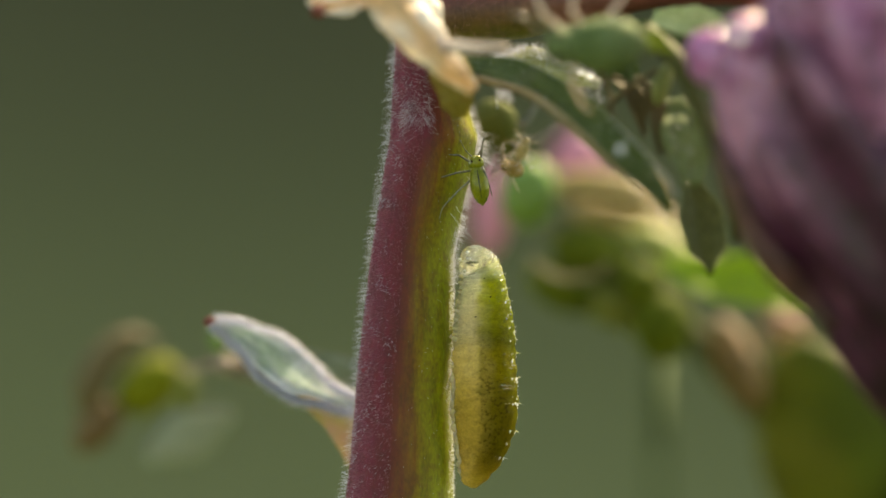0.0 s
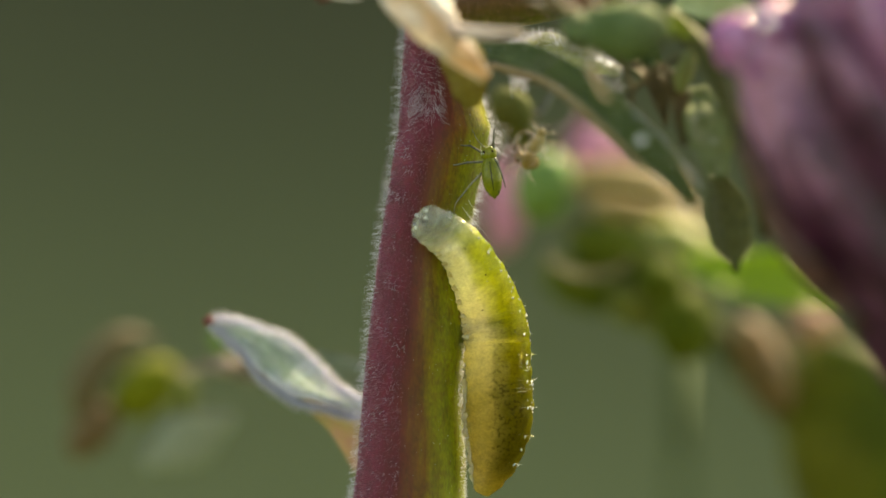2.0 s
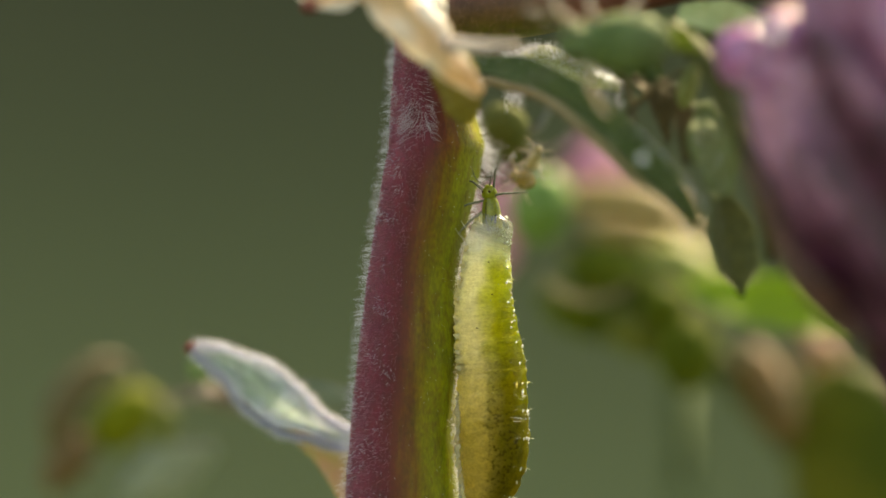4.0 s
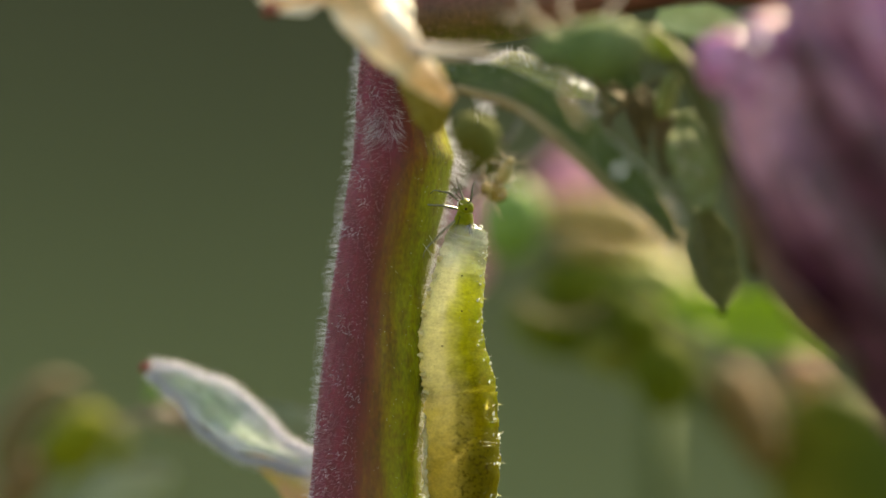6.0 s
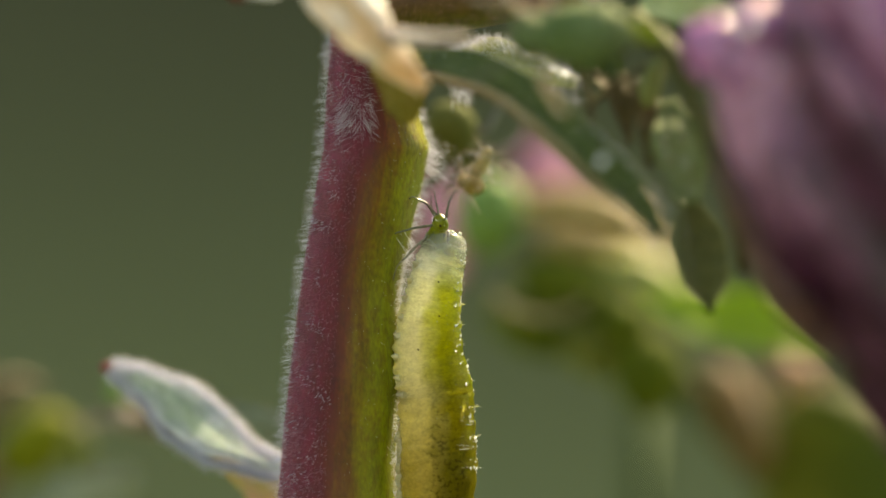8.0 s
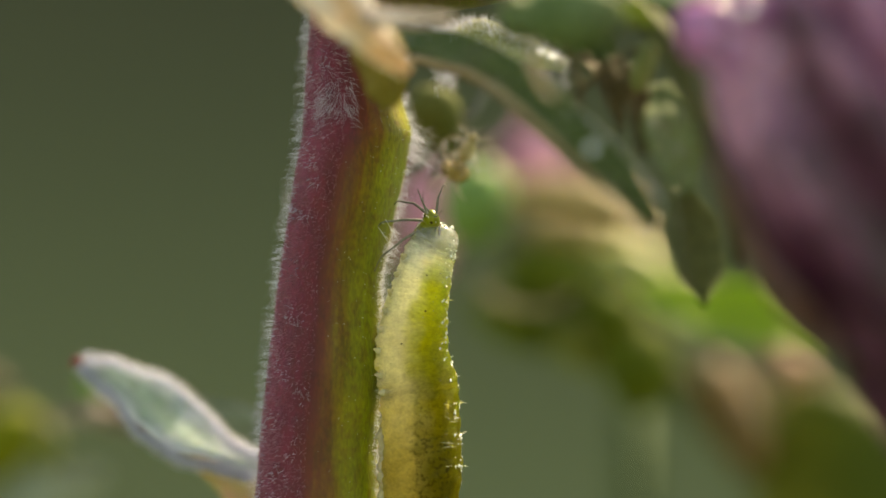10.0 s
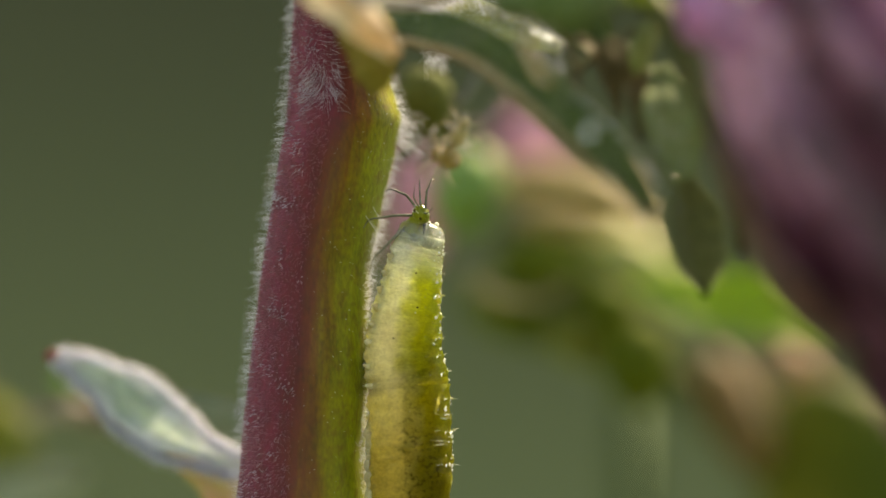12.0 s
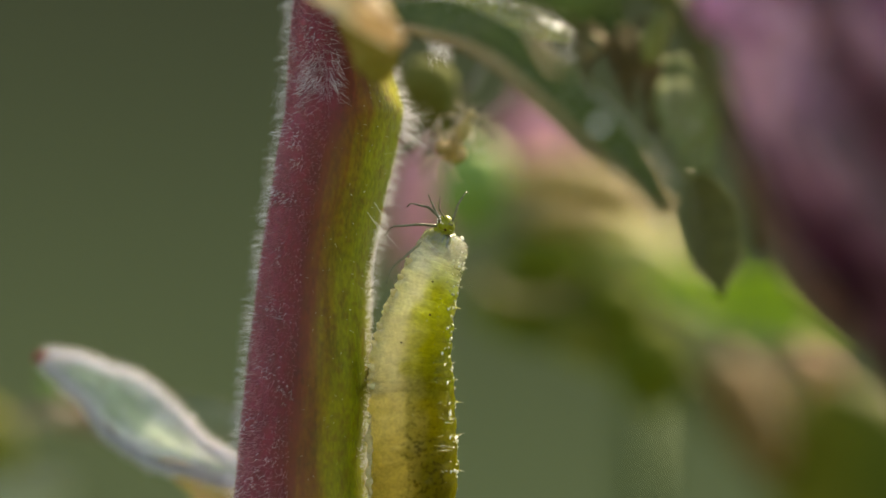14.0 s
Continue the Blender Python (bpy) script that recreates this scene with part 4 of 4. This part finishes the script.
SNOUT = [(0.0, 0.85, -0.52), (0.3, 0.13, -0.64), (0.6, -2.15, -0.70), (1.0, -1.54, -0.65), (1.3, -0.75, -0.15), (1.5, 0.1, 1.33), (1.8, -1.58, 1.32), (2.2, -1.18, 1.03), (2.4, 0.47, 1.4), (2.6, 1.68, 2.25), (2.8, 1.48, 2.57), (3.2, 1.62, 2.4), (5.3, 2.31, 2.13), (6.0, 2.18, 2.37), (6.5, 2.3, 2.29), (7.0, 2.38, 2.04), (7.5, 2.43, 1.91), (8.2, 2.24, 1.89), (10.3, 2.59, 1.71), (11.0, 2.43, 1.59), (11.5, 2.32, 1.47), (12.3, 2.4, 1.43), (13.3, 2.62, 1.26), (13.7, 2.74, 1.13), (14.0, 3.06, 0.95)]
# seconds, across, height, lean of the nymph's body
BITTEN = [(0.0, 1.45, 3.85, -9), (0.5, 1.48, 3.83, -9), (1.0, 1.5, 3.83, -9), (1.5, 1.45, 3.9, -8), (2.4, 1.42, 3.85, -8), (2.6, 1.42, 3.83, -6), (2.8, 1.30, 3.62, -12), (3.2, 1.42, 3.35, -13), (5.3, 2.0, 2.85, 26), (6.0, 2.08, 3.05, 28), (6.5, 2.2, 2.95, 30), (7.0, 2.18, 2.42, 32), (7.5, 2.3, 2.22, 34), (8.2, 2.0, 2.17, 36), (10.3, 2.35, 1.9, 40), (11.0, 2.25, 1.88, 42), (11.5, 2.28, 1.75, 44), (12.3, 2.38, 1.66, 46), (13.0, 2.5, 1.72, 48), (13.3, 2.5, 1.6, 48), (13.7, 2.7, 1.42, 48), (14.0, 3.02, 1.18, 48)]
FRONT = 28
LARVA_Y = -0.1


def depth(x):
    """How far forward the larva leans over the stem."""
    k = min(max((1.5 - x) / 2.2, 0), 1)
    return 0.40 - 2.15 * k * k * (3 - 2 * k)


def spine(i):
    """The front of the larva's middle line at the i-th moment: places and ways of its rings, waist to head."""
    pts = [Vector((x, depth(x), z)) for x, z in (ROOT, CHEST[i][1:], NECK[i][1:], SNOUT[i][1:])]
    pts[0].y = depth(1.6)
    c = spline([pts[0] - Vector((-0.02, 0, 0.8)), *pts], 64)
    start = next(k for k in range(65) if c[k].z >= ROOT[1] - 0.05)
    c = spline(c[start:], 200)
    total = sum((b - a).length for a, b in zip(c, c[1:]))
    out = []
    for k in range(FRONT):
        run = total - 0.40 if k == FRONT - 1 else (total - 0.62) * (k + 0.5) / (FRONT - 1)
        q = min(max(int(200 * run / total), 4), 196)
        out.append((c[q], c[q + 4] - c[q - 4]))
    return out


def ring_pose(p, d):
    d = d.normalized()
    dors = Vector((d.z, 0, -d.x)).normalized()
    m = Matrix((dors, d.cross(dors), d)).transposed().to_4x4()
    m.translation = (p - Vector((1.85, LARVA_Y, -8))) * MM
    return m


def larva_skin(f, s):
    """Pigment by the share of the length from the tail and by the side, from belly (-1) to back (1); the fourth value is the share of dark gut showing."""
    belly = tint([(0.72, 0.60, 0.27), (0.58, 0.49, 0.20), (0.56, 0.48, 0.20), (0.72, 0.65, 0.42), (0.88, 0.82, 0.66), (0.91, 0.88, 0.74), (0.86, 0.87, 0.80)], f)
    flank = tint([(0.58, 0.46, 0.13), (0.150, 0.138, 0.018), (0.160, 0.152, 0.016), (0.26, 0.245, 0.025), (0.50, 0.51, 0.05), (0.60, 0.64, 0.08), (0.86, 0.89, 0.82)], f)
    back = tint([(0.52, 0.42, 0.10), (0.28, 0.25, 0.030), (0.29, 0.29, 0.028), (0.30, 0.33, 0.032), (0.42, 0.48, 0.05), (0.50, 0.57, 0.08), (0.86, 0.88, 0.84)], f)
    mid = tint([belly, flank], 0.66)
    c = tint([belly, belly, belly, mid, flank, flank, back], 0.5 + 0.5 * s)
    gut = min(1, max(0, (f - 0.05) * 7)) * min(1, max(0, (0.68 - f) * 3.4)) * min(1, max(0, (s + 0.42) * 2.6)) * min(1, max(0, (0.80 - s) * 3.5))
    return (*c, 0.12 + 0.84 * gut)


def clarity(f):
    k = min(1, max(0, (f - 0.86) / 0.10))
    return k * k * (3 - 2 * k)


def skin_mesh(rows, f_of, ends=True):
    """A round body, open in front, from rows of (middle, across, inwards, radius, wobble)."""
    bm = bmesh.new()
    lay = bm.verts.layers.float_color.new("pigment")
    see = bm.verts.layers.float.new("clarity")
    n = 64
    made = []
    for i, (c, x, y, r, key) in enumerate(rows):
        row = []
        for k in range(n):
            a = 2 * math.pi * k / n
            s = math.cos(a)
            q = Vector((s * 1.3, math.sin(a) * 1.3, key))
            wob = 1 + 0.028 * noise.noise(q * 2.4) + 0.016 * noise.noise(Vector((q.x * 5, q.y * 5, q.z * 11))) + 0.05 * max(0, -s) ** 5
            wob += 0.018 * max(0, s) ** 10 * math.cos(key * 8.6) + 0.035 * max(0, s) ** 2 * noise.noise(q * 5.0) - 0.010 * abs(math.cos(key * 3.0)) ** 10
            wob += 0.016 * noise.noise(Vector((q.x * 3, q.y * 3, key * 9.0))) + 0.10 * max(0, -s) ** 4 * noise.noise(Vector((q.y * 2, 1.5, key * 6.0)))
            v = bm.verts.new(c + x * (r * wob * s) + y * (r * wob * 0.95 * math.sin(a)))
            v[see] = clarity(f_of(i) + 0.02 * s)
            v[lay] = larva_skin(f_of(i), min(1, max(-1, s + 0.25 * noise.noise(q * 1.7))))
            row.append(v)
        made.append(row)
    for p, q in zip(made, made[1:]):
        for k in range(n):
            bm.faces.new((p[k], p[(k + 1) % n], q[(k + 1) % n], q[k]))
    if ends:
        bm.faces.new(made[0][::-1])
    return bm


def tufts(places, parent, size=1.0):
    """Pointed wet warts, each with a short pale bristle at its tip."""
    bm, wet, drop = bmesh.new(), bmesh.new(), bmesh.new()
    roots = []
    for p, d in places:
        k = size * rnd.uniform(0.35, 0.65) * (1 if abs(d.y) < 0.3 else 0.45)
        up = Vector((rnd.gauss(0, 0.15), 0, rnd.gauss(0.1, 0.2)))
        tube(wet, [p - d * 0.08, p + d * 0.03 * k, p + (d + up) * 0.10 * k, p + (d + up * 2) * 0.20 * k], [0.12 * k, 0.09 * k, 0.04 * k, 0.006], 9, 8)
        roots += [(p + d * 0.08 * k, d + up)] * 2
        if abs(d.y) < 0.6:
            # A white bead takes the place of the highlight on the wet skin.
            lump(drop, p - d * 0.03 + Vector((-0.02, -0.12, -0.06)), (0.045 * size, 0.035, 0.085 * size), (0, rnd.uniform(10, 50), 0), 0.2, 0.5, rnd.uniform(0, 9), 10)
    hairs(bm, roots, 0.17 * size, 0.010, 0.1, rnd)
    part("bristle", bm, BRISTLE, parent, "pale bristle tufts")
    part("glint", drop, WATER_GLINT, parent, "white beads that stand in for wet highlights", kind="stuff")
    part("wart", wet, WART, parent, "pointed wet warts", kind="stuff")


larva = thing("hoverfly_larva", (1.85, LARVA_Y, -8), "translucent yellow-green hoverfly larva clinging to the stem", "larva", moves=True)
cam.data.dof.focus_object = larva
HOME = Vector((1.85, LARVA_Y, -8))
# the hind body, which holds on to the stem
line = spline([(x, depth(1.6), z) for x, z in TAIL], 72)
rows, spots = [], []
for i, c in enumerate(line):
    d = (line[min(i + 1, 72)] - line[max(i - 1, 0)]).normalized()
    x = Vector((d.z, 0, -d.x))
    r = between(TAIL_WIDTH, i / 72) * (0.55 if i == 0 else 1)
    rows.append((c - HOME, x, d.cross(x), r, i * 0.1))
    if i % 12 == 6 and i > 6:
        for a in (0.0, -0.45, -0.9):
            w = x * math.cos(a) + d.cross(x) * math.sin(a)
            spots.append((c - HOME + w * r * (1.02 if a == 0 else 0.96), w))
hind = part("hind_body", skin_mesh(rows, lambda i: i / 72 * 0.58), LARVA, larva, "plump hind body with a dark gut")
# Unseen inner shell, added to dim the hind body like the overlapping rings.
dim_shell = [(c, x, y, r * 0.93, key) for c, x, y, r, key in rows[4:72]]
part("gut", skin_mesh(dim_shell, lambda i: (i + 4) / 72 * 0.58), LARVA, hind, "unseen inner shell that dims the hind body")
tufts(spots, hind, 1.1)
roots = []
for k in (49, 61):
    for _ in range(5):
        c, x, y, r, key = rows[k + rnd.choice((-2, -1, 0, 1, 2))]
        a = rnd.uniform(-1.15, -0.55)
        w = x * math.cos(a) + y * math.sin(a)
        roots.append((c + w * r * 0.98, (x - Vector((0, 0, 0.2)) + w * 0.4).normalized()))
part("bristle", hairs(bmesh.new(), roots, 0.42, 0.011, 0.1, rnd), BRISTLE, hind, "long clear bristles")
bm = bmesh.new()
fold = []
for i in range(3, 62):
    c, x, y, r, key = rows[i]
    fold.append(c - x * (r * 1.02 + 0.20 * noise.noise(Vector((i * 0.40, 0, 0))) + 0.14 * noise.noise(Vector((i * 0.8, 3, 0)))) - Vector((0, 0.12, 0)))
tube(bm, fold, [0.08, 0.15, 0.17, 0.15, 0.12], 10, 118)
part("belly_fold", bm, BELLY, hind, "wavy cream fold along the belly")


def papillae(rows, count, parent, size=1.0):
    """Small wet warts along the back, whitened to stand in for their glints."""
    bm = bmesh.new()
    for _ in range(count):
        c, x, y, r, key = rnd.choice(rows)
        a = -abs(rnd.gauss(0, 0.35 if size == 1 else 0.7)) + 0.05
        w = x * math.cos(a) + y * math.sin(a)
        q = rnd.uniform(0.025, 0.06) * size
        lump(bm, c + w * r * 1.0, (q, q, q * rnd.uniform(0.8, 1.5)), (0, rnd.uniform(-40, 40), 0), 0.3, 0.5, rnd.uniform(0, 9), 10)
    part("papilla", bm, WET_WHITE, parent, "wet warts whitened in place of glints", kind="stuff")


papillae(rows[12:66], 16, hind)
papillae(rows[30:66], 20, hind, 0.4)
# the front, in rings that slide over one another
rings = []
for i in range(FRONT):
    head = i == FRONT - 1
    half = 0.40 if head else 0.24 if i == 0 else 0.19
    rows = []
    for j in range(15):
        u = j / 7 - 1
        g = 13.5 + u if head else (i + 0.5 + u * half / 0.22) * 13 / (FRONT - 1)
        r = between([1.37, 1.36, *FRONT_WIDTH, 0.69, 0.62], (g + 1.5) / 17) * (1 - (0.09 * u * u if i == 0 and u < 0 else 0.2 * abs(u) ** 16))
        if head and u > 0:
            r *= math.sqrt(max(1 - u ** 2.7 * 0.98, 0.02))
        rows.append((Vector((0, 0, u * half)), Vector((1, 0, 0)), Vector((0, 1, 0)), r, 6.85 + g * 0.42))
    bm = skin_mesh(rows, lambda j: min(0.999, 0.555 + 0.435 * min(max((i + 0.5 + (j / 7 - 1) * (2 if head else 0.9)) / FRONT, 0), 1)), False)
    ring = part("body_ring", bm, LARVA, larva, "clear glassy head end" if i >= FRONT - 5 else "")
    r = rows[7][3]
    if i % 4 == 1:
        tufts([(Vector((r * math.cos(a), r * 0.95 * math.sin(a), 0)) * 0.99, Vector((math.cos(a), math.sin(a), 0))) for a in (0.0, -0.5, -1.0)], ring, 0.8)
    papillae(rows[3:12], 1, ring)
    if i > 11:
        papillae(rows[1:14], 4, ring, 0.45)
    if i in (8, 14, 20):
        a = (-1.9, -1.3, -1.5)[(i - 8) // 6]
        part("spot", lump(bmesh.new(), (r * math.cos(a), r * 0.95 * math.sin(a), 0.05), (0.035, 0.03, 0.03), bumps=0.3, sides=10), HOOK, ring, "tiny dark spot")
    if i % 3 == 1 and i < FRONT - 4:
        bm = bmesh.new()
        for a in (2.75, 3.45):
            w = Vector((math.cos(a), math.sin(a), 0))
            tube(bm, [w * r * 0.8, w * r * 1.02 + Vector((0, 0, 0.06)), w * r * 1.15 + Vector((0, 0, 0.12))], [0.24, 0.16, 0.04], 10, 8)
        part("belly_lobe", bm, BELLY, ring, "small cream belly lobes")
    if head:
        bm = tube(bmesh.new(), [(0.05, -0.50, -0.10), (0.03, -0.56, 0.08), (0.0, -0.50, 0.25), (-0.05, -0.34, 0.42)], [0.015, 0.05, 0.06, 0.02], 10)
        tube(bm, [(-0.14, -0.50, -0.02), (-0.12, -0.50, 0.15), (-0.08, -0.34, 0.38)], [0.012, 0.04, 0.015], 8)
        part("mouth_hook", bm, HOOK, ring, "black mouth hooks")
        for x, y, size in ((0.42, -0.2, 0.08), (-0.42, -0.2, 0.07), (0.15, -0.5, 0.06), (0.05, 0.3, 0.09)):
            part("mouth_lobe", lump(bmesh.new(), (x, y, 0.34), (size, size, size), bumps=0.4, seed=x * 9, sides=16), WET_WHITE, ring, "clear lobe round the mouth")
    rings.append(ring)


# ---- what moves ----
def motions():
    lines = [spine(i) for i in range(len(CHEST))]
    for k in range(FRONT):
        walk(rings[k], [(CHEST[i][0], ring_pose(*lines[i][k])) for i in range(len(CHEST))])
    def grip(t, lean):
        """How the nymph is turned once the larva lifts it."""
        return float(np.interp(t, [2.8, 3.2, 5.3], [0, 4, 34])), lean, float(np.interp(t, [2.8, 3.2], [0, -32]))

    walk(nymph, [(t, pose((x - (0.10 if t > 5 else 0)) * MM, float(np.interp(t, [2.4, 3.0, 3.2, 5.3], [-0.3, 0.42, 0.42, -0.25])) * MM, z * MM, *grip(t, lean))) for t, x, z, lean in BITTEN])
    spread = (14, 4, 6, -178, 6, 0)
    for k, leg in enumerate(nymph_legs):
        at = leg.location.copy()
        rows = []
        for j in range(29):
            t = j * 0.5
            swing = (3 if t < 2.5 else 8) * math.sin(1.7 * t + 2.1 * k) + (4 if t > 5 else 0) * math.sin(4.1 * t + k) + spread[k] * float(np.interp(t, [3.0, 5.3], [0, 1]))
            lean = float(np.interp(t, [b[0] for b in BITTEN], [b[3] for b in BITTEN]))
            body = pose(0, 0, 0, *grip(t, lean))
            rows.append((t, Matrix.Translation(at) @ body.inverted() @ pose(0, 0, 0, 0, swing - 9, 0)))
        walk(leg, rows)


motions()
